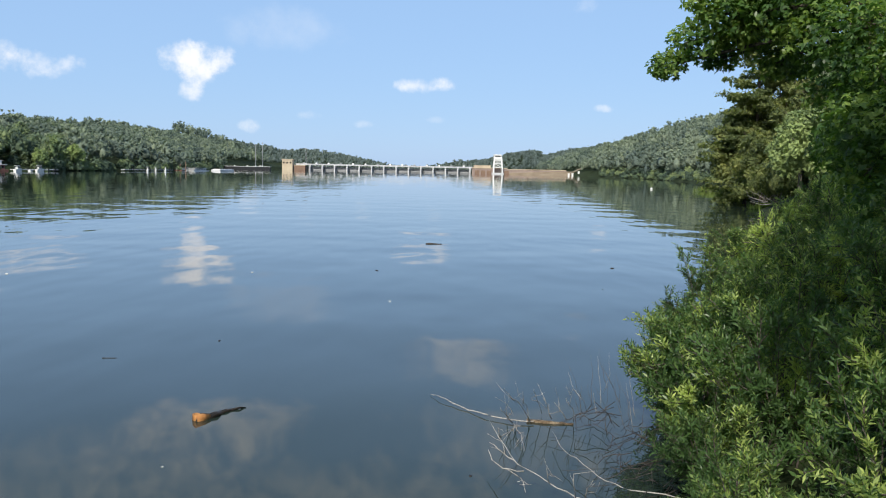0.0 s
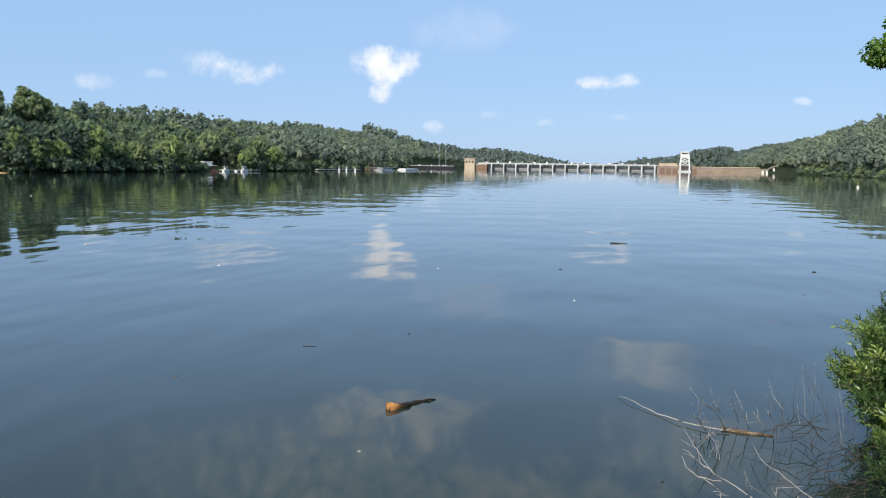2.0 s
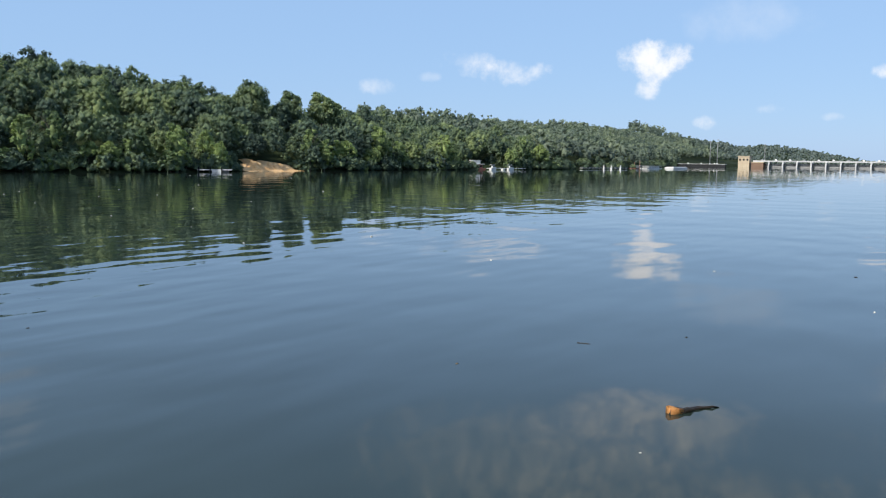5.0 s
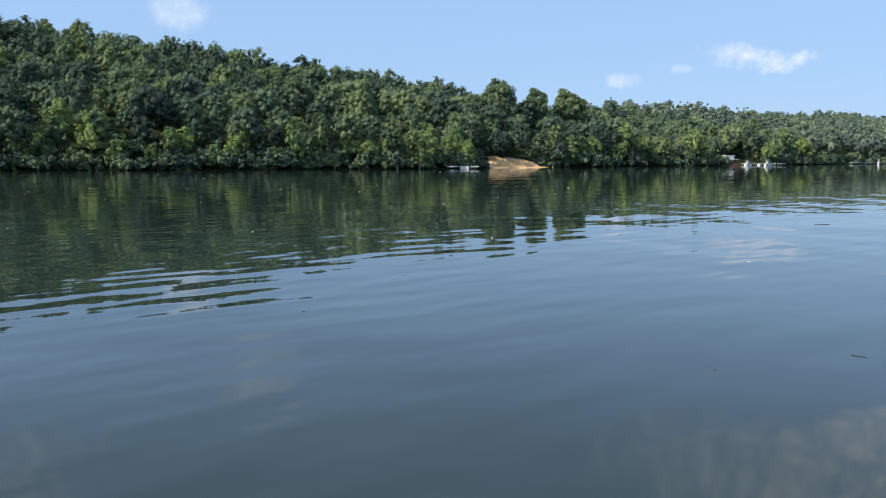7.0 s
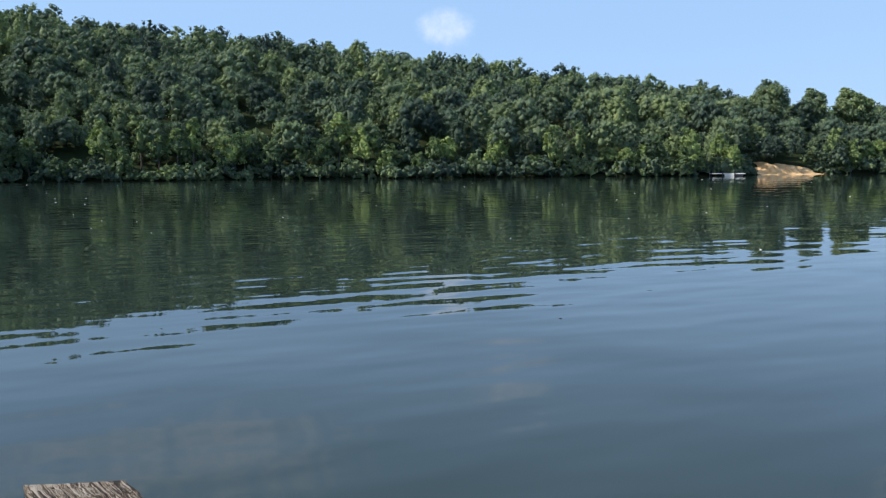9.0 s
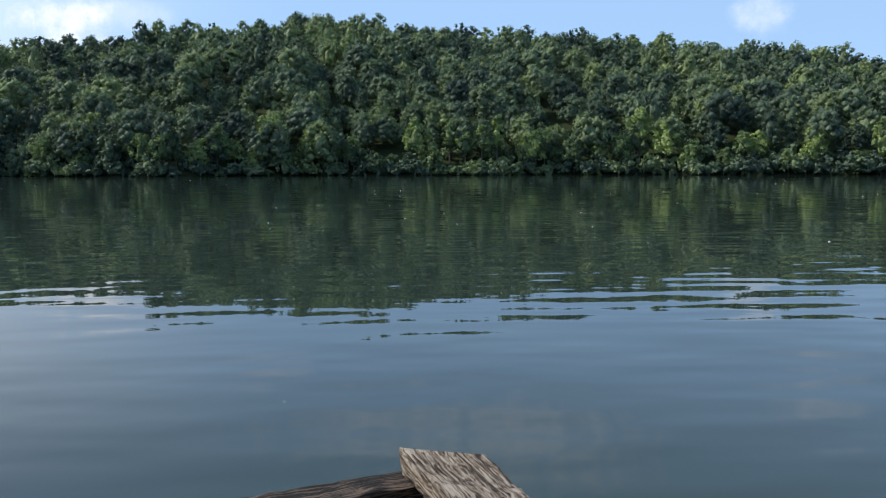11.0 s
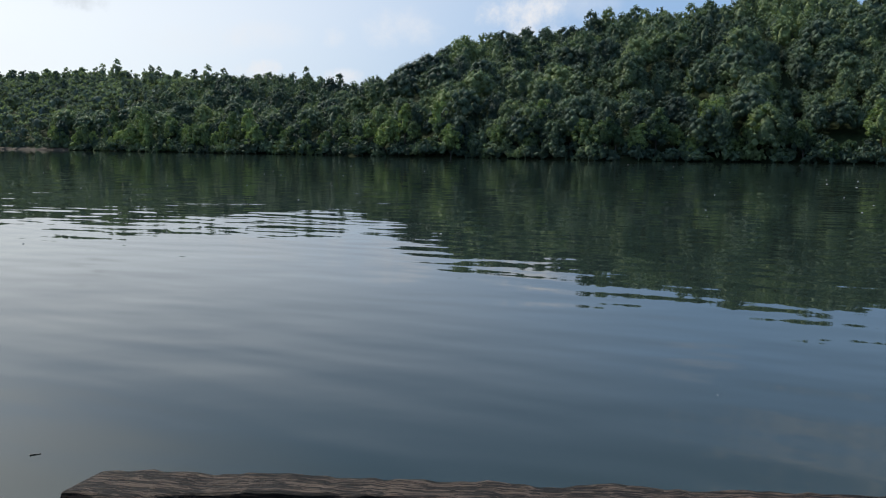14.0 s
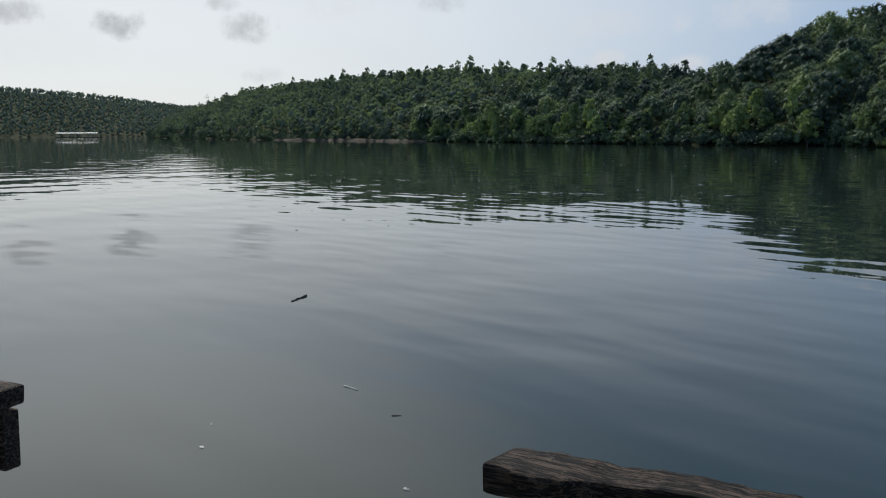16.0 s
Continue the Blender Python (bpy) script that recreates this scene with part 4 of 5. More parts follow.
def houseboat(x, y, L, W, turn, label, body=M_WHITE, deck=M_REDBR, two=True):
    t = thing("houseboat", (x, y, 0), label, "houseboat", "boats on the far bank", turn)
    t.scale = (1, 1, 0.72 if two else 0.5)
    part("pontoon", boxes((-L / 2, L / 2, -W / 2, W / 2, -0.5, 0.8), bevel=0.1), deck, t)
    part("cabin", boxes((-L * 0.32, L * 0.36, -W * 0.38, W * 0.38, 0.8, 3.2)), deck if two else body, t)
    part("roof", boxes((-L * 0.42, L * 0.45, -W * 0.48, W * 0.48, 3.2, 3.45)), M_WHITE, t)
    for k in range(4):
        xx = -L * 0.26 + k * L * 0.16
        part("window", boxes((xx, xx + L * 0.09, -W * 0.39, -W * 0.375, 1.6, 2.6)), M_GLASS, t)
    if two:
        part("upper_cabin", boxes((-L * 0.15, L * 0.25, -W * 0.3, W * 0.3, 3.45, 5.4)), body, t)
        part("upper_roof", boxes((-L * 0.2, L * 0.3, -W * 0.36, W * 0.36, 5.4, 5.6)), body, t)


def polar(az, d):
    return -d * math.sin(radians(az)), d * math.cos(radians(az))


def shore_at(az, off):
    """The place at a bearing, off metres out from the west bank's water line."""
    d = 200.0
    for _ in range(60):
        y = d * math.cos(radians(az))
        edge = float(west_shore(y)) + 0.7 * float(2.5 * np.sin(y * 0.09) + 1.8 * np.sin(y * 0.23 + 1) + 4 * np.sin(y * 0.021))
        d += 0.4 * (-(edge + off) / math.sin(radians(az)) - d)
    return polar(az, d)


def dock(x, y, L, W, turn, label):
    t = thing("dock", (x, y, 0), label, "dock", "docks on the far bank", turn)
    part("deck", boxes((-L / 2, L / 2, -W / 2, W / 2, 0.5, 0.75)), M_CONC, t)
    for a in np.arange(-L / 2 + 0.4, L / 2, 3.0):
        part("pile", boxes((a - 0.14, a + 0.14, -W / 2 - 0.1, -W / 2 + 0.18, -3, 1.4)), M_DARK, t)


houseboat(*polar(28.4, 352), 9.0, 4.0, 60, "two-storey houseboat with white upper cabin and dull red deck")
cabin_boat(*polar(27.1, 350), 7.6, 80, "white motor boat with a canopy moored at the bank")
cabin_boat(*polar(26.4, 356), 6.4, 95, "small white open boat beside the dock", roof=False)
cabin_boat(*polar(25.9, 354), 6.8, 70, "white motor boat with a canopy moored at the bank")
dock(*polar(26.2, 359), 20, 2.2, 65, "low grey dock with short piles along the bank")
cabin_boat(*shore_at(45.35, 2.5), 6.0, 35, "small dark-hulled boat drawn up by the clay bank", M_STEEL, False)
cabin_boat(*shore_at(45.75, 2.5), 5.0, 30, "small pale boat drawn up by the clay bank", M_WHITE, False)
dock(*shore_at(45.9, 1.5), 9, 1.8, 40, "low grey dock beside the clay bank")
for az in (19.6, 19.1, 18.5):
    cabin_boat(*polar(az, 440), 4.6, 95, "small white boat with a canopy at the long dock")
dock(*polar(19.6, 446), 36, 2.2, 70, "long low dock in front of the trees")
houseboat(*polar(16.55, 520), 17, 6, 75, "long white boathouse on the water", two=False, deck=M_CONC)
houseboat(*polar(17.5, 515), 8, 5, 75, "small white and rusty work barge", two=False, deck=M_REDBR)
barge = thing("barge", (*polar(14.9, 545), 0), "long flat pale grey barge moored near the lock", "barge", "", 80)
part("hull", boxes((-10, 10, -3, 3, -0.6, 0.9), bevel=0.2), M_CONC, barge)
part("coaming", boxes((-9, 9, -2.4, 2.4, 0.9, 1.2)), M_WHITE, barge)
for az, d, h in ((17.25, 512, 7.0), (17.6, 513, 6.0)):
    x, y = polar(az, d)
    t = thing("mooring_post", (x, y, -2), "tall rusty mooring post by the barges", "post", "mooring posts")
    v, f = tube([(0, 0, 0), (0, 0, h)], [0.26, 0.22], 8)
    part("post", mesh_of("post", v, f, M_BROWN), None, t)
for x, y in ((119.5, 800), (124, 806), (131, 812)):
    t = thing("marker_hut", (x, y, float(max(ground_height(x, y), 0)) - 0.3), "small white marker hut on the bank", "hut", "white huts by the dam")
    part("wall", boxes((-0.8, 0.8, -0.8, 0.8, 0, 2.4)), M_WHITE, t)
    part("roof", boxes((-1.0, 1.0, -1.0, 1.0, 2.4, 2.7)), M_WHITE, t)

# covered dock with a long pale roof, far upstream
shed = thing("covered_dock", (*polar(160.95, 1560), 0), "long covered dock with a pale flat roof", "boathouse", "", 160.95 - 180)
bm = bmesh.new()
box(bm, -33, 33, -6.5, 6.5, -0.25, 0.25, m=Matrix.Translation((0, 0, 7.6)) @ pose(0, 0, 0, -4))
part("roof", bm, M_WHITE, shed)
part("float", boxes((-34, 34, -7, 7, -0.5, 0.6)), M_DARK, shed)
for k in range(12):
    part("post", boxes((-33 + k * 6 - 0.2, -33 + k * 6 + 0.2, 5.4, 5.8, 0.6, 7.0)), M_STEEL, shed)

# power-line pylon behind the upstream ridge
px_, py_ = polar(152.96, 1150)
pz = float(ground_height(px_, py_))
pyl = thing("power_pylon", (px_, py_, max(pz, 0) - 0.2), "thin grey lattice power-line pylon on the ridge", "pylon", "", 150)
ph = 4 + 1150 * math.tan(radians(2.62)) - max(pz, 0)
for a in (-1, 1):
    for b in (-1, 1):
        v, f = tube([(a * 2.6, b * 2.6, 0), (a * 0.7, b * 0.7, ph)], [0.22, 0.16], 4)
        part("leg", mesh_of("leg", v, f, M_STEEL), None, pyl)
for z, w in ((ph * 0.8, 6), (ph * 0.93, 4.5)):
    part("crossarm", boxes((-w, w, -0.25, 0.25, z, z + 0.4)), M_STEEL, pyl)

# ---- the near bank: willow shrubs, overhanging tree, trees by the water ----


def blades(r, base, way, up, length, width):
    """Leaf blades: one folded diamond each, from base along way."""
    n = len(base)
    way = unit(way)
    side = unit(np.cross(way, up))
    nrm = np.cross(side, way)
    L, W = length[:, None], width[:, None]
    V = np.empty((n, 4, 3))
    V[:, 0] = base
    V[:, 1] = base + way * L * 0.45 + side * W / 2 + nrm * W * 0.18
    V[:, 2] = base + way * L - nrm * L * 0.10
    V[:, 3] = base + way * L * 0.45 - side * W / 2 + nrm * W * 0.18
    return V.reshape(-1, 3), np.arange(n * 4).reshape(n, 4)


def shrub_meshes(seed, height, radius, stems, twigs, leaves, leaf=0.105):
    """A many-stemmed willow: arching stems, short twigs on them, narrow leaves along the twigs."""
    r = rng(seed)
    wood, base, way, ups, tw_p, tw_w = [], [], [], [], [], []
    for s in range(stems):
        q = r.uniform(0, 2 * math.pi)
        out = radius * math.sqrt(r.uniform(0.02, 1.0))
        top = height * r.uniform(0.68, 1.08) * (1 - 0.30 * (out / radius) ** 2)
        p0 = np.array([math.cos(q), math.sin(q), 0]) * r.uniform(0.02, 0.3)
        p2 = np.array([math.cos(q) * out, math.sin(q) * out, top])
        p1 = p0 * 0.6 + p2 * (0.35, 0.35, 0.62) + r.normal(size=3) * 0.08
        fs = np.linspace(0, 1, 6)[:, None]
        path = (1 - fs) ** 2 * p0 + 2 * fs * (1 - fs) * p1 + fs ** 2 * p2
        path[0, 2] = -0.3
        wood.append(tube(path, list(0.018 * (1 - 0.85 * fs[:, 0])), 4))
        for k in range(twigs):
            f = 1 - 0.80 * r.uniform(0, 1) ** 1.2
            p = (1 - f) ** 2 * p0 + 2 * f * (1 - f) * p1 + f ** 2 * p2
            d = 2 * (1 - f) * (p1 - p0) + 2 * f * (p2 - p1)
            d = d / np.linalg.norm(d)
            w = unit(d * 0.75 + r.normal(size=3) * 0.55 + np.array([math.cos(q) * 0.25, math.sin(q) * 0.25, 0.25]))
            L = r.uniform(0.18, 0.42)
            tw_p.append(p)
            tw_w.append(w * L)
            g = np.linspace(0.12, 1.0, leaves)[:, None]
            spin = r.uniform(0, 6.28) + np.arange(leaves) * 2.4
            a = unit(np.cross(w, (0.3, 0.1, 1.0)))
            b = np.cross(w, a)
            ring = a * np.cos(spin)[:, None] + b * np.sin(spin)[:, None]
            base.append(p + w * L * g)
            way.append(w * 0.75 + ring * 0.75 + (0, 0, 0.18))
            ups.append(np.broadcast_to(w, (leaves, 3)) + r.normal(size=(leaves, 3)) * 0.4)
    base, way, ups = np.concatenate(base), np.concatenate(way), np.concatenate(ups)
    n = len(base)
    v, f = blades(r, base, way, ups, leaf * r.uniform(0.65, 1.3, n), leaf * 0.29 * r.uniform(0.8, 1.25, n))
    tw_p, tw_w = np.array(tw_p), np.array(tw_w)
    tv, tf = blades(r, tw_p, tw_w, r.normal(size=tw_p.shape), np.linalg.norm(tw_w, axis=1), np.full(len(tw_p), 0.009))
    wood.append((tv, np.concatenate([tf[:, [0, 1, 2]], tf[:, [0, 2, 3]]])))
    wv_, wf = join(wood)
    return mesh_of("stem", wv_, wf, M_BARK), mesh_of("foliage", v, f, M_WILLOW)


SHRUBS = [shrub_meshes(51, 1.7, 1.15, 26, 18, 14), shrub_meshes(52, 2.4, 1.45, 31, 21, 14), shrub_meshes(53, 3.2, 1.75, 34, 23, 14)]


def shrub(kind, x, y, size, turn, dz=0.0):
    t = thing("willow_shrub", (x, y, max(float(ground_height(x, y)), -0.1) + dz), ("low green willow shrub leaning over the water", "leafy green willow shrub on the bank", "tall dense willow shrub on the bank")[kind], "shrub", "willow shrubs on the near bank", turn)
    t.scale = (size, size, size)
    part("stem", SHRUBS[kind][0], None, t)
    part("foliage", SHRUBS[kind][1], None, t)


for kind, x, y, size, turn in ((0, 3.95, 11.2, 0.9, 0), (0, 4.5, 10.1, 1.0, 80), (0, 4.5, 13.2, 0.95, 160), (1, 5.3, 12.3, 0.85, 30), (1, 6.4, 15.5, 0.8, 200),
                               (0, 6.1, 18.4, 0.85, 300), (1, 7.3, 17.9, 0.95, 120), (1, 7.0, 14.6, 1.0, 250), (2, 7.9, 17.3, 0.62, 10), (2, 9.6, 19.6, 0.58, 140),
                               (1, 6.3, 10.7, 0.9, 320), (0, 5.2, 8.3, 0.95, 45), (2, 8.8, 15.0, 0.62, 75), (1, 6.9, 8.8, 0.85, 190), (0, 3.5, 9.5, 0.7, 260), (2, 9.2, 11.8, 0.7, 220),
                               (0, 3.2, 7.4, 0.75, 20), (1, 4.55, 13.5, 0.84, 33), (2, 5.25, 14.9, 0.80, 60), (0, 4.15, 12.5, 0.95, 280), (0, 4.15, 13.0, 0.9, 71), (0, 3.2, 8.6, 0.55, 140), (0, 4.6, 14.6, 0.8, 10), (0, 5.3, 15.0, 0.8, 100), (0, 7.8, 20.6, 0.9, 0),
                               (0, 4.2, 7.0, 0.9, 10), (1, 5.6, 6.8, 0.75, 130), (0, 4.9, 5.8, 0.9, 210), (1, 8.2, 10.2, 0.9, 60), (2, 10.5, 14.0, 0.6, 170), (2, 11.5, 17.0, 0.55, 290), (0, 6.4, 7.9, 1.1, 15),
                               (1, 9.8, 24.5, 1.1, 40), (0, 13.0, 28.0, 1.2, 80), (1, 17.5, 38.5, 0.8, 10), (1, 16.0, 33.0, 0.7, 200), (1, 22.5, 47.0, 1.0, 90)):
    shrub(kind, x, y, size, turn)


def lobed(r, pos, face, size):
    """Star-lobed leaves: three diamonds fanned from one stalk each."""
    n = len(pos)
    t = unit(np.cross(face, r.normal(size=(n, 3))))
    b = np.cross(face, t)
    sets = []
    for a, k in ((0.0, 1.0), (0.95, 0.8), (-0.95, 0.8)):
        w = t * math.cos(a) + b * math.sin(a) - face * 0.15
        sets.append(blades(r, pos, w, face, size * k, size * 0.42))
    return join(sets)


# the tree whose limbs hang over the water: leaf masses along its limbs
gum = thing("overhanging_tree", (13.0, 19.6, float(ground_height(13.0, 19.6)) - 0.2), "big dark green broadleaf tree hanging over the water", "tree")
gum_at = np.array(gum.location)
BOUGHS = [(5.7, 21.2, 6.7, 0.48), (6.3, 21.0, 7.3, 0.68), (7.2, 21.8, 7.0, 0.47), (6.9, 20.7, 7.9, 0.83), (8.0, 21.4, 7.6, 0.78), (8.2, 20.2, 8.0, 1.2),
         (9.4, 22.1, 7.0, 0.65), (9.3, 19.8, 7.5, 1.5), (9.6, 18.8, 6.0, 1.43), (9.4, 17.8, 4.4, 1.23), (10.1, 20.8, 4.8, 0.94),
         (9.4, 21.8, 8.5, 1.3), (6.6, 20.8, 8.3, 0.7), (7.3, 20.9, 7.5, 0.6), (8.6, 21.5, 6.9, 0.6), (9.4, 17.6, 6.9, 1.64), (9.3, 16.8, 5.2, 1.55), (8.9, 16.2, 3.5, 0.9), (7.5, 20.4, 8.5, 0.9), (9.7, 18.9, 4.0, 0.8)]
EXTRA = [(12, 19, 9.5, 2.2), (14, 21, 10.5, 2.6), (12.5, 16.5, 8.5, 2.0), (15.5, 18, 8.5, 2.4), (10.5, 19.5, 10, 1.8), (13, 22.5, 8, 2.0)]
rg = rng(61)
gum_leaves, gum_wood = [], []
trunk_path = [np.array(p) for p in ((0, 0, 0), (-0.1, 0, 1.6), (-0.4, 0.1, 3.6), (-0.5, 0.2, 5.6), (-0.3, 0.3, 8.2))]
gum_wood.append(tube(trunk_path, [0.34, 0.27, 0.22, 0.17, 0.08], 9))
for x, y, z, rad in BOUGHS + EXTRA:
    c = np.array((x, y, z)) - gum_at
    cnt = int(620 * rad ** 1.7) + 70
    u = unit(rg.normal(size=(cnt, 3)))
    pos = c + u * (rad * rg.uniform(0.25, 1.08, cnt) ** 0.5)[:, None] * (1, 1, 0.75)
    face = unit(u * 0.5 + (0, 0, 0.7) + rg.normal(size=(cnt, 3)) * 0.55)
    gum_leaves.append(lobed(rg, pos, face, 0.155 * rg.uniform(0.7, 1.25, cnt)))
    start = trunk_path[2 if z < 5.5 else 3] + rg.normal(size=3) * 0.1
    mid = (start + c) / 2 + np.array([0, 0, 0.35])
    gum_wood.append(tube([start, mid, c, c + (c - mid) * 0.08], [0.085, 0.055, 0.03, 0.008], 6))
    for _ in range(6):
        d = unit(rg.normal(size=3)) * rad * 0.85
        gum_wood.append(tube([c - (c - mid) * 0.15, c + d * 0.5, c + d], [0.016, 0.011, 0.004], 4))
v, f = join(gum_leaves)
part("crown", mesh_of("crown", v, f, M_GUM), None, gum)
v, f = join(gum_wood)
part("trunk", mesh_of("trunk", v, f, M_BARK), None, gum)

# trees along the near shore farther off
ro = rng(71)


def shore_tree(x, y, h, w, lo, clumps, count, size, mat, label, pine=False):
    g = float(ground_height(x, y))
    t = thing("shore_tree", (x, y, g - 0.2), label, "tree", "trees along the near shore", ro.uniform(0, 360))
    if pine:
        cv, cf = pine_crown(ro, h, w, lo, clumps, count, size)
    else:
        cv, cf = crown(ro, h, w, lo, clumps + 8, count, size, core=True)
    part("crown", mesh_of("crown", cv, cf, mat, smooth=True), None, t)
    tv, tf = trunk(ro, h * 0.9, 0.14 + h * 0.008, 0 if pine else 8)
    part("trunk", mesh_of("trunk", tv, tf, M_BARK), None, t)


for x, y, h, w, lo, k, cnt, size, mat, label in (
        (40.5, 106, 11.5, 4.2, 0.2, 14, 5200, 0.26, M_OLIVE, "olive green leafy tree at the water's edge"),
        (45.5, 103, 15.0, 4.8, 0.5, 14, 5200, 0.28, M_OLIVE, "tall olive green leafy tree near the water"),
        (44.0, 115, 14.0, 4.6, 1.0, 12, 4000, 0.28, M_LEAF_OBJ, "dark green leafy tree on the bank"),
        (52.0, 108, 19.0, 5.5, 3.0, 14, 5000, 0.30, M_OLIVE, "tall pale green tree on the bank"),
        (38.0, 95, 6.0, 3.0, 0.0, 10, 2600, 0.22, M_OLIVE, "low olive shrubby tree over the water"),
        (36.0, 84, 9.0, 3.6, 0.2, 12, 3600, 0.24, M_LEAF_OBJ, "dark leafy tree at the water's edge"),
        (31.0, 70, 8.0, 3.4, 0.2, 12, 3600, 0.22, M_LEAF_OBJ, "dark leafy tree at the water's edge"),
        (48.0, 128, 16.0, 5.0, 1.0, 10, 2600, 0.36, M_LEAF_OBJ, "green leafy tree farther along the bank"),
        (55.0, 148, 15.0, 5.0, 0.6, 10, 2400, 0.38, M_LEAF_OBJ, "green leafy tree farther along the bank"),
        (27.0, 52, 9.0, 3.6, 0.5, 12, 3600, 0.20, M_GUM, "dark green tree on the near bank"),
        (24.0, 42, 9.5, 3.8, 0.5, 12, 3600, 0.18, M_GUM, "dark green tree on the near bank"),
        (20.0, 32, 7.5, 3.4, 0.3, 12, 3600, 0.16, M_GUM, "dark green tree on the near bank")):
    shore_tree(x, y, h, w, lo, k, cnt, size, mat, label)
shore_tree(42.2, 113, 27.0, 7.6, 1.0, 30, 21000, 0.28, M_OLIVE, "tall pale pine with flat layered boughs", True)
shore_tree(41.6, 114.5, 16.0, 4.8, 0.5, 26, 5000, 0.34, M_OLIVE, "broad olive green tree under the tall pine")
shore_tree(46.0, 114.5, 17.5, 4.6, 1.0, 14, 3500, 0.26, M_OLIVE, "olive green leafy tree beside the tall pine")
shore_tree(50.0, 118, 22.0, 5.0, 9.0, 9, 2600, 0.36, M_PINE, "tall pine behind the shore trees", True)
woods("near_east_woods", MID, scatter(rng(8), 30, 160, 40, 125, 8.0,
      lambda x, y: (x - east_shore(y) > 16) & (x - east_shore(y) < 90)), M_LEAF, "woods behind the near shore", 28, 0.7, 1.0)
# assumed woods on the unseen bank behind the pier
woods("bank_woods_behind", FARS, scatter(rng(17), 9, 70, -220, 28, 7.0,
      lambda x, y: (x - east_shore(y) > 7) & (x > 0.62 * y + 6)), M_LEAF, "woods on the bank behind the pier", 33, 0.7, 1.0)
# tall trees out of view, added to cast shade on the willow shrubs
for x, y, h, w in ((4.6, -1.0, 20.0, 4.3), (8.8, 1.6, 17.0, 3.8), (7.2, -4.5, 18.0, 3.8)):
    shore_tree(x, y, h, w, 6.5, 26, 5000, 0.42, M_GUM, "unseen dark green tree beside the pier, placed to shade the willows")
# low growth that hides the far bank's foot
LOW = [crown(rng(80 + k), h, w, 0.0, 8, 104, 0.44) for k, (h, w) in enumerate(((3.6, 2.1), (2.4, 1.8), (4.6, 2.3)))]


def fringe(r, y0, y1, step, deep):
    y = np.arange(y0, y1, step) + r.uniform(-0.5, 0.5, len(np.arange(y0, y1, step))) * step
    s = r.uniform(-0.6, deep, len(y))
    x = west_shore(y) - s + 0.7 * (2.5 * np.sin(y * 0.09) + 1.8 * np.sin(y * 0.23 + 1) + 4 * np.sin(y * 0.021))
    ok = ~((y > SAND_Y0 - 1) & (y < SAND_Y1 - 1)) & ~((y > 300) & (y < 336))
    x, y = x[ok], y[ok]
    return np.stack([x, y, np.maximum(ground_height(x, y), -0.2) - 0.3], 1)


woods("far_bank_shrubs", LOW, np.concatenate([fringe(rng(9), -330, 400, 1.7, 4.5), fringe(rng(10), -330, 400, 2.3, 9.0), fringe(rng(15), -985, -330, 2.6, 7.0), fringe(rng(16), 400, 780, 2.6, 8.0), fringe(rng(45), 290, 400, 2.2, 16.0) + (-9.0, 0.0, 0.8)]), M_LEAF, "low shrubs and vines along the far water's edge", 29, 0.7, 1.35)


woods("ridge_undergrowth", LOW, scatter(rng(46), -420, -260, -330, 380, 7.4,
      lambda x, y: (west_depth(x, y) > 108) & (west_depth(x, y) < 150)), M_LEAF, "undergrowth between the trees on the ridge", 47, 1.0, 1.7)


def fringe_east(r, y0, y1, step, deep):
    y = np.arange(y0, y1, step) + r.uniform(-0.5, 0.5, len(np.arange(y0, y1, step))) * step
    x = east_shore(y) + r.uniform(-0.4, deep, len(y))
    return np.stack([x, y, np.maximum(ground_height(x, y), -0.2) - 0.3], 1)


woods("east_bank_shrubs", LOW, fringe_east(rng(12), 112, 700, 2.2, 6), M_LEAF, "low shrubs along the near shore", 30, 0.6, 1.2)

# grass tufts at the water's edge
for x, y, size, n in ((61, 191, 2.0, 900), (64, 186, 1.8, 700), (45, 130, 1.8, 500), (38.5, 99, 1.5, 500), (20.5, 47, 1.4, 500)):
    g = max(float(ground_height(x, y)), -0.1)
    b = np.stack([ro.normal(size=n) * size * 0.5, ro.normal(size=n) * size * 0.4, np.zeros(n) - 0.1], 1)
    w = unit(np.stack([ro.normal(size=n) * 0.35, ro.normal(size=n) * 0.35, np.ones(n)], 1))
    v, f = blades(ro, b, w, ro.normal(size=(n, 3)), size * ro.uniform(0.4, 0.9, n), np.full(n, size * 0.07))
    t = tagged(new("grass_tuft", mesh_of("grass_tuft", v, f, M_GRASS)), "bright yellow-green grass tuft at the water's edge", "grass", kind="stuff")
    t.location = (x, y, g)

# tangle of fallen dead branches at the foot of the olive trees
tangle = thing("fallen_branches", (39.0, 96.0, max(0.1, float(ground_height(39.0, 96.0)))), "tangle of grey fallen branches at the waterside", "branches")
for k in range(34):
    q = ro.uniform(0, 2 * math.pi)
    p = np.array([ro.uniform(-2.4, 2.2), ro.uniform(-1.2, 1.0), ro.uniform(-0.2, 0.6)])
    d = np.array([math.cos(q), math.sin(q) * 0.6, ro.uniform(-0.1, 0.75)]) * ro.uniform(0.9, 3.0)
    bend = ro.normal(size=3) * 0.25
    v, f = tube([p, p + d * 0.3 + bend * 0.6, p + d * 0.65 + bend, p + d], [0.055, 0.045, 0.032, 0.012], 5)
    part("branch", mesh_of("branch", v, f, M_DEAD), None, tangle)

# ---- the dead branch in the water by the shrubs ----
snag = thing("dead_branch", (1.36, 13.06, 0), "bleached dead branch lying half in the water", "branch")
so = np.array((1.4, 13.2, 0.0))


RW = rng(90)


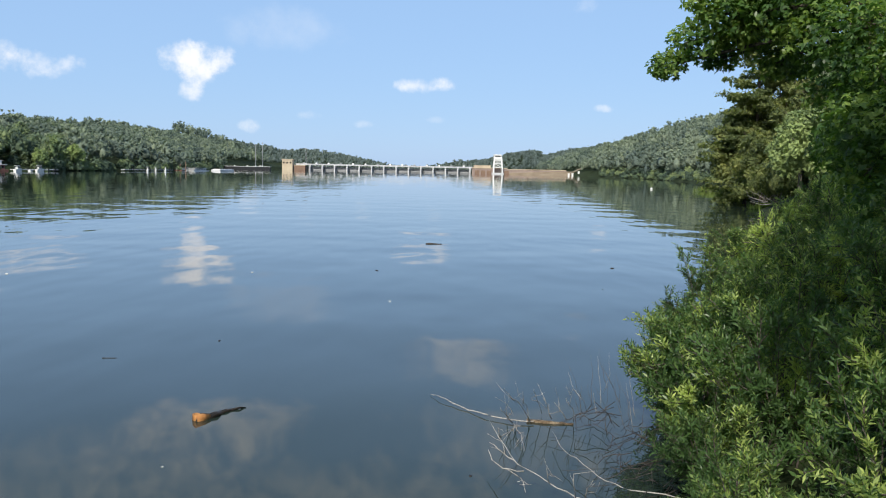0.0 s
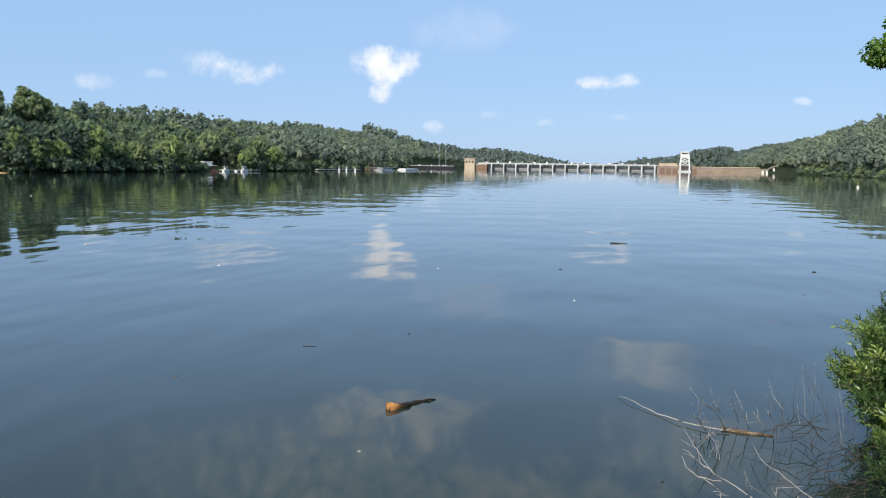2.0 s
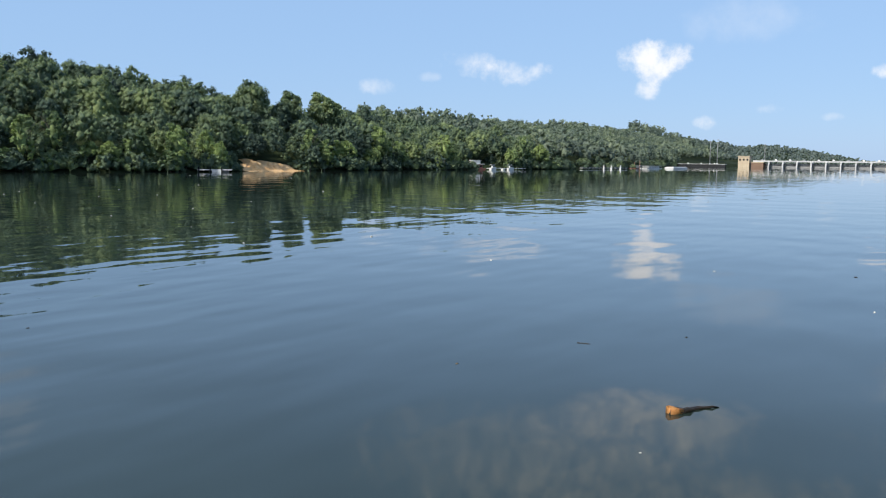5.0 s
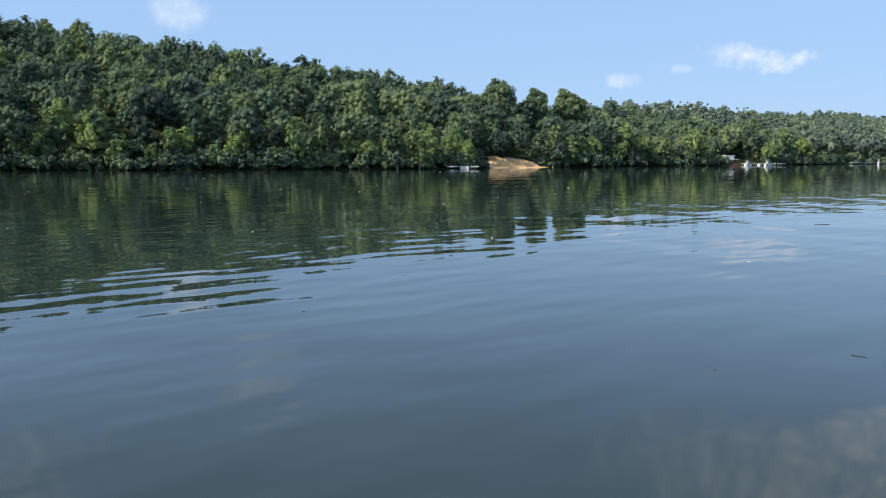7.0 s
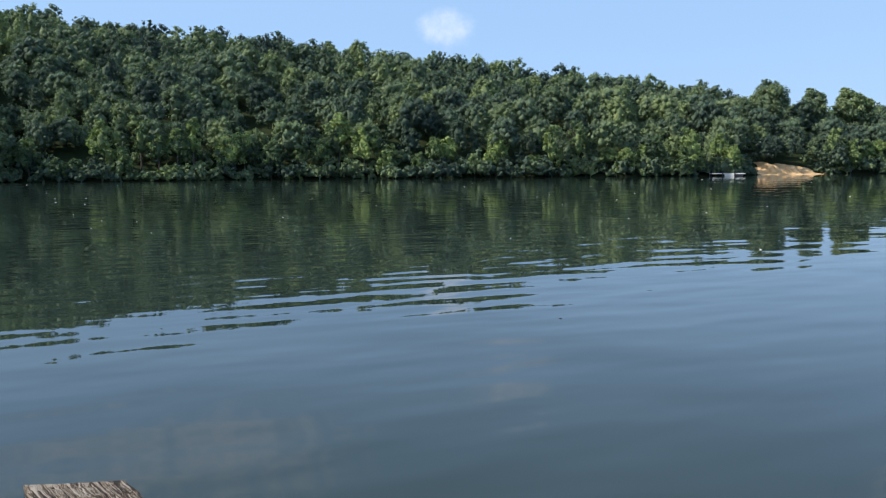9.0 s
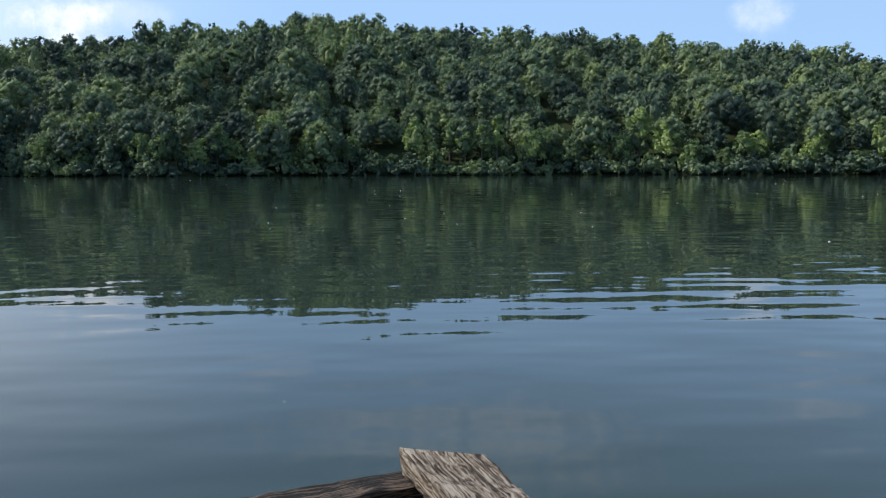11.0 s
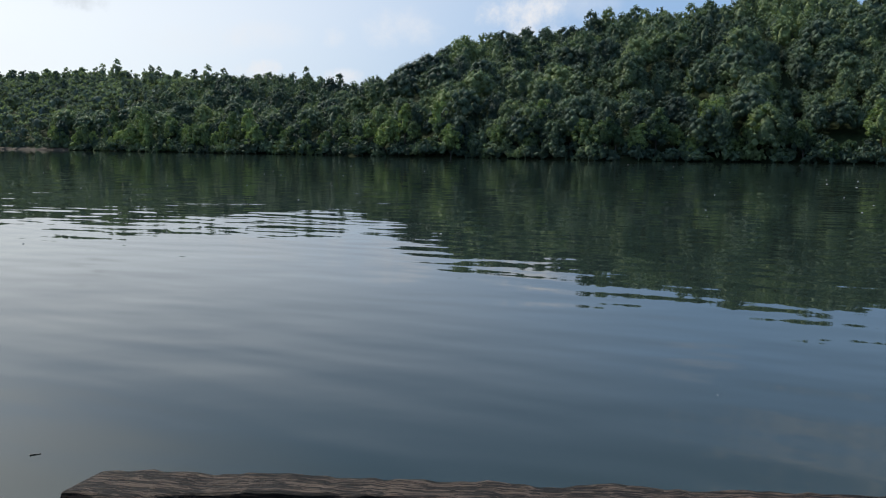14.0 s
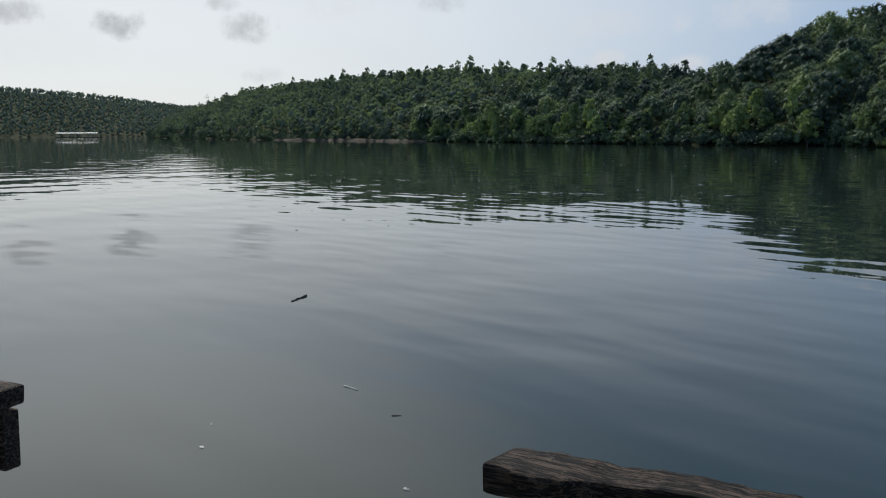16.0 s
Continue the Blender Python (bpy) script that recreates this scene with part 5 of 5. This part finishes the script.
def limb(pts, rad, mat, name, parent=snag, sides=6):
    pts = [np.array(p, float) - so for p in pts]
    fine = []
    for a, b in zip(pts, pts[1:]):
        for k in range(3):
            fine.append(a + (b - a) * k / 3 + RW.normal(size=3) * 0.012 * min(1.0, np.linalg.norm(b - a) * 2) * (k > 0))
    fine.append(pts[-1])
    v, f = tube(fine, list(np.linspace(rad[0], rad[1], len(fine)) * RW.uniform(0.8, 1.25, len(fine))), sides)
    return part(name, mesh_of(name, v, f, mat), None, parent)


limb([(0.05, 14.7, 0.02), (0.2, 14.44, 0.06), (0.55, 13.95, 0.04), (0.95, 13.47, 0.05), (1.4, 13.18, 0.05), (1.72, 13.15, 0.04)], (0.005, 0.013), M_DEAD, "main_limb")
limb([(0.93, 11.84, 0.45), (1.02, 11.2, 0.42), (1.21, 10.37, 0.34), (1.59, 10.11, 0.2), (1.88, 9.95, 0.1), (2.6, 9.5, 0.05)], (0.004, 0.008), M_DEAD, "side_limb")
limb([(1.91, 12.31, 0.15), (1.95, 11.38, 0.18), (2.11, 10.81, 0.2), (2.3, 10.23, 0.2), (2.54, 9.95, 0.2), (3.1, 9.7, 0.2)], (0.004, 0.008), M_DEAD, "side_limb")
limb([(0.84, 10.44, 0.5), (0.88, 10.3, 0.42), (1.01, 10.22, 0.34), (1.28, 10.25, 0.3)], (0.003, 0.008), M_DEAD, "side_limb")
rt = rng(91)
# forked twigs: root, then tip
for root, tip in (((1.21, 10.37, 0.34), (0.87, 10.72, 0.5)), ((1.08, 10.3, 0.3), (1.29, 10.06, 0.1)), ((1.37, 13.01, 0.06), (1.43, 11.73, 0.05)), ((1.66, 13.12, 0.05), (1.24, 12.4, 0.7)),
                  ((1.64, 13.12, 0.05), (1.46, 12.7, 0.55)), ((1.37, 13.04, 0.05), (1.13, 12.5, 0.45)), ((2.02, 13.27, 0.05), (1.82, 12.91, 0.5)), ((2.26, 13.22, 0.05), (2.02, 12.99, 0.4)),
                  ((2.36, 13.17, 0.05), (2.19, 12.74, 0.5)), ((1.9, 13.6, 0.05), (1.68, 12.99, 0.6)), ((1.45, 13.1, 0.05), (1.32, 12.3, 0.12)), ((1.3, 13.2, 0.05), (1.28, 12.6, 0.42)),
                  ((1.05, 11.1, 0.42), (0.98, 10.6, 0.62)), ((1.59, 10.11, 0.2), (1.52, 9.9, 0.5)), ((1.88, 9.95, 0.1), (1.8, 9.7, 0.42)), ((2.0, 9.9, 0.1), (2.02, 9.6, 0.45))):
    p, q = np.array(root), np.array(tip)
    w = rt.normal(size=3) * 0.03
    limb([p, p + (q - p) * 0.5 + w + np.array([0, 0, 0.03]), q], (0.0085, 0.003), M_DEAD, "twig", sides=4)
    for _ in range(2):
        f = rt.uniform(0.35, 0.8)
        e = p + (q - p) * f
        limb([e, e + (q - p) * 0.25 + rt.normal(size=3) * 0.07, e + (q - p) * 0.42 + rt.normal(size=3) * 0.10 + np.array([0, 0, 0.05])], (0.0045, 0.0018), M_DEAD, "twig", sides=4)
for k in range(44):
    a = np.array([rt.uniform(2.6, 3.7), rt.uniform(10.0, 13.2), rt.uniform(0.05, 0.5)])
    d = np.array([rt.uniform(-1.2, 0.1), rt.uniform(-0.7, 0.5), rt.uniform(-0.35, 0.2)]) * 0.85
    limb([a, a + d * 0.4 + rt.normal(size=3) * 0.10, a + d * 0.75 + rt.normal(size=3) * 0.10, a + d], (0.007, 0.002), M_WETTWIG, "wet_twig", sides=4)
for k in range(22):
    a = np.array([rt.uniform(2.3, 3.2), rt.uniform(11.6, 14.2), rt.uniform(0.1, 0.5)])
    d = np.array([rt.uniform(-0.45, 0.1), rt.uniform(-0.2, 0.3), rt.uniform(0.4, 1.0)]) * 0.9
    limb([a, a + d * 0.55 + rt.normal(size=3) * 0.03, a + d], (0.004, 0.0012), M_DEAD if k % 4 == 0 else M_BARK, "twig", sides=4)


def floating_log(name, at, turn, L, rad, mats, label, group="", taper=0.35):
    """A knotty floating log: an uneven tapered stem with a broken thick end, mostly above the water."""
    r = rng(int(abs(at[0] * 100)) + 3)
    t = thing(name, (at[0], at[1], 0), label, "driftwood", group, turn)
    fs = np.linspace(0, 1, 9)
    pts = [((f - 0.5) * L, r.normal() * rad * 0.25, rad * 0.15 + r.normal() * rad * 0.12) for f in fs]
    rr = [rad * max(0.12, (1 - f * (1 - taper)) * r.uniform(0.85, 1.15)) for f in fs]
    v, f = tube(pts, rr, 9)
    v = v + r.normal(size=v.shape) * rad * 0.06
    part("stem", mesh_of("stem", v, f, mats[1]), None, t)
    if mats[0] is not mats[1]:
        v2, f2 = tube([(p[0], p[1], p[2]) for p in pts[:3]], [q * 1.06 for q in rr[:3]], 9)
        part("bare_end", mesh_of("bare_end", v2 + r.normal(size=v2.shape) * rad * 0.07, f2, mats[0]), None, t, "orange-brown bare broken end")
        v3, f3 = tube([(pts[1][0], 0, 0), (pts[1][0] + 0.02, -rad * 0.9, rad * 0.9)], [rad * 0.5, rad * 0.2], 6)
        part("knot", mesh_of("knot", v3, f3, mats[0]), None, t)
    return t


M_ORANGE = surface("orange_rotten_wood", [(0.15, (0.10, 0.04, 0.015)), (0.5, (0.42, 0.18, 0.05)), (0.9, (0.62, 0.36, 0.14))], 14.0, 0.6, 0.01)
M_WETLOG = surface("wet_log", [(0.2, (0.010, 0.008, 0.006)), (0.8, (0.045, 0.032, 0.022))], 12.0, 0.45, 0.01)
M_BROWNLOG = surface("speckled_log", [(0.3, (0.05, 0.035, 0.022)), (0.55, (0.17, 0.12, 0.07)), (0.85, (0.46, 0.40, 0.30))], 22.0, 0.7, 0.01)
M_FOAM = surface("pale_flotsam", [(0.2, (0.45, 0.44, 0.40)), (0.8, (0.75, 0.75, 0.72))], 5.0, 0.7)
floating_log("floating_log", (-3.37, 13.2), 54, 0.98, 0.085, (M_ORANGE, M_WETLOG), "half-sunk dark log with an orange bare end", taper=0.12)
floating_log("drift_log", (1.945, 13.06), -10, 0.74, 0.045, (M_BROWNLOG, M_BROWNLOG), "speckled brown log floating by the dead branch", taper=0.4)
floating_log("drift_stick", (-0.31, 44.4), 4, 0.85, 0.06, (M_WETLOG, M_WETLOG), "dark stick floating on the water", "floating sticks", 0.4)
floating_log("drift_stick", (-11.3, -17.85), 27, 0.72, 0.035, (M_WETLOG, M_WETLOG), "dark stick floating on the water", "floating sticks", 0.6)
floating_log("drift_stick", (-7.9, -11.1), 95, 0.34, 0.014, (M_FOAM, M_FOAM), "short pale stick floating on the water", "floating sticks", 0.5)
floating_log("drift_stick", (-7.6, -9.6), 140, 0.13, 0.012, (M_WETLOG, M_WETLOG), "small dark stick floating on the water", "floating sticks", 0.5)
floating_log("drift_stick", (-6.65, 16.9), 5, 0.30, 0.012, (M_WETLOG, M_WETLOG), "thin dark twig floating on the water", "floating sticks", 0.5)
for x, y, s, m_ in ((7.32, 34.8, 0.10, M_WETLOG), (-4.9, 18.8, 0.05, M_WETLOG), (5.7, 28.4, 0.05, M_WETLOG), (-2.4, 32.4, 0.08, M_WETLOG), (-7.0, 31.1, 0.07, M_FOAM), (-1.4, 24.9, 0.06, M_FOAM),
                    (0.6, 10.7, 0.04, M_WETLOG), (-3.5, 10.8, 0.025, M_FOAM), (-15.3, 29.3, 0.08, M_FOAM), (-18.1, 11.3, 0.05, M_WETLOG), (-8.1, 13.8, 0.05, M_BROWNLOG), (-14.1, -1.9, 0.02, M_FOAM),
                    (-5.5, -11.1, 0.03, M_FOAM), (-6.1, -7.6, 0.05, M_FOAM), (-5.0, -10.4, 0.05, M_FOAM), (-61, 15.2, 0.1, M_FOAM), (-91, 2.8, 0.13, M_FOAM),
                    (-64, 2.9, 0.1, M_FOAM), (-97, 0.2, 0.13, M_FOAM)):
    bm = bmesh.new()
    s = s * 0.6
    bmesh.ops.create_icosphere(bm, subdivisions=2, radius=s, matrix=pose(0, 0, 0.1 * s, 0, 0, s * 3000) @ Matrix.Diagonal((1.5, 0.8, 0.35, 1)))
    for vv in bm.verts:
        vv.co += Vector(ro.normal(size=3) * s * 0.12)
    ob = part("flotsam", bm, m_)
    ob.location = (x, y, 0)
    tagged(ob, "small floating scrap of pale bark" if m_ is M_FOAM else "small dark scrap of floating bark", "flotsam", "flotsam on the water")
rf = rng(95)
sets = []
for k in range(90):
    d, a = rf.uniform(35, 190), radians(rf.uniform(35, 150))
    s = rf.uniform(0.03, 0.07) * (0.5 + d / 120)
    sets.append((ICO_V * (s * 1.4, s, s * 0.4) + (-d * math.sin(a), d * math.cos(a), 0.02), ICO_F))
v, f = join(sets)
tagged(new("floating_specks", mesh_of("floating_specks", v, f, M_FOAM)), "pale specks of leaves and foam floating on the water", "flotsam", kind="stuff")
buoy = thing("buoy", (52, 208, 0), "small yellowish-white round buoy", "buoy")
bm = bmesh.new()
bmesh.ops.create_uvsphere(bm, u_segments=16, v_segments=10, radius=0.3, matrix=Matrix.Translation((0, 0, 0.14)))
part("float", bm, M_WHITE, buoy, smooth=True)
part("collar", boxes((-0.07, 0.07, -0.07, 0.07, 0.4, 0.52)), M_STEEL, buoy)

# ---- the fishing pier: weathered rails in front of the camera ----
TURN = math.degrees(math.atan2(-0.939, 0.345))
pier = thing("wooden_pier", (-1.70, -0.36, 2.5), "old weathered wooden fishing pier with a plank railing", "pier", "", TURN)
# local x runs upstream along the outer rail, local y towards the bank


def board(x0, x1, y0, y1, z0, z1, seed, wear=0.006, chip=None, segs=28, skew0=0.0, skew1=0.0, flare=0.0):
    """A sawn board with softened, uneven, checked edges; grain runs along x."""
    r = rng(seed)
    bm = bmesh.new()
    box(bm, x0, x1, y0, y1, z0, z1)
    bmesh.ops.bevel(bm, geom=list(bm.edges), offset=0.006, segments=2, affect='EDGES', profile=0.5)
    lng = [e for e in bm.edges if abs(e.verts[0].co.x - e.verts[1].co.x) > 0.5 * (x1 - x0)]
    bmesh.ops.subdivide_edges(bm, edges=lng, cuts=segs, use_grid_fill=True)
    for v in bm.verts:
        n = noise.noise_vector(Vector((v.co.x * 9 + seed, v.co.y * 26, v.co.z * 26)))
        n2 = noise.noise_vector(Vector((v.co.x * 40 + seed, v.co.y * 60, v.co.z * 60)))
        v.co += Vector((n.x * 0.3, n.y * 0.7, n.z * 0.7)) * wear + n2 * wear * 0.4
        f = (v.co.y - y0) / (y1 - y0)
        v.co.x += skew0 * f * max(0.0, 1 - (v.co.x - x0) / 0.3) + skew1 * f * max(0.0, 1 - (x1 - v.co.x) / 0.3)
        if flare:
            v.co.y += flare * f * min(1.0, max(0.0, (v.co.x - x1 + 0.16) / 0.1))
        if chip:
            cx, cy, depth = chip
            k = math.exp(-((v.co.x - cx) / 0.05) ** 2) * (1 if (v.co.y > cy) else 0.3)
            v.co.z -= depth * k * (1 if v.co.z > (z0 + z1) / 2 else 0)
    return bm


# local heights are above the deck; the rail's top lies 1.0 m up
part("rail_cap", board(-0.06, 1.284, -0.060, 0.010, 0.962, 1.008, 3, wear=0.010, skew1=0.02, flare=0.036, segs=70, chip=(1.10, -0.03, 0.010)), M_WOOD_DK, pier, "dark brown worn rail cap with a chipped end")
part("rail_side", board(0.02, 1.225, -0.062, -0.026, 0.80, 0.957, 4), M_WOOD_DK, pier)
part("lower_rail", board(0.02, 1.225, -0.036, 0.002, 0.40, 0.52, 5), M_WOOD_DK, pier)
cross = new("cross_cap")
cross.parent = pier
cross.matrix_local = pose(0, 0, 0, 0, 0, 84.8)
part("cross_cap", board(-0.048, 1.25, -0.034, 0.077, 1.011, 1.051, 6, wear=0.014, segs=90, skew0=0.085), M_WOOD, cross, "pale grey weathered rail cap with deep grain")
part("cross_side", board(0.06, 1.2, 0.0, 0.038, 0.86, 0.99, 7), M_WOOD, cross)
part("rail_cap", board(2.325, 4.2, 0.063, 0.165, 0.958, 1.0, 8), M_WOOD_DK, pier)
part("rail_side", board(2.345, 4.2, 0.068, 0.106, 0.82, 0.95, 9), M_WOOD_DK, pier)
part("lower_rail", board(2.345, 4.2, 0.075, 0.113, 0.40, 0.52, 10), M_WOOD_DK, pier)
for k, (px, py) in enumerate(((0.03, -0.085), (1.19, -0.085), (2.43, 0.165), (4.1, 0.165), (0.03, 1.8), (4.1, 1.8))):
    bm = bmesh.new()
    box(bm, px - 0.045, px + 0.045, py - 0.045, py + 0.04, -3.6, 0.955, bevel=0.006)
    part("post", bm, M_WOOD_DK, pier)
for k in range(30):
    x0 = -0.1 + k * 0.145
    bm = bmesh.new()
    box(bm, x0, x0 + 0.138, -0.08, 4.6, -0.04, 0.0, bevel=0.004)
    part("deck_plank", bm, M_WOOD, pier)
for y in (0.0, 1.8, 3.6):
    part("joist", boxes((-0.08, 4.3, y - 0.04, y + 0.04, -0.24, -0.042)), M_WOOD_DK, pier)
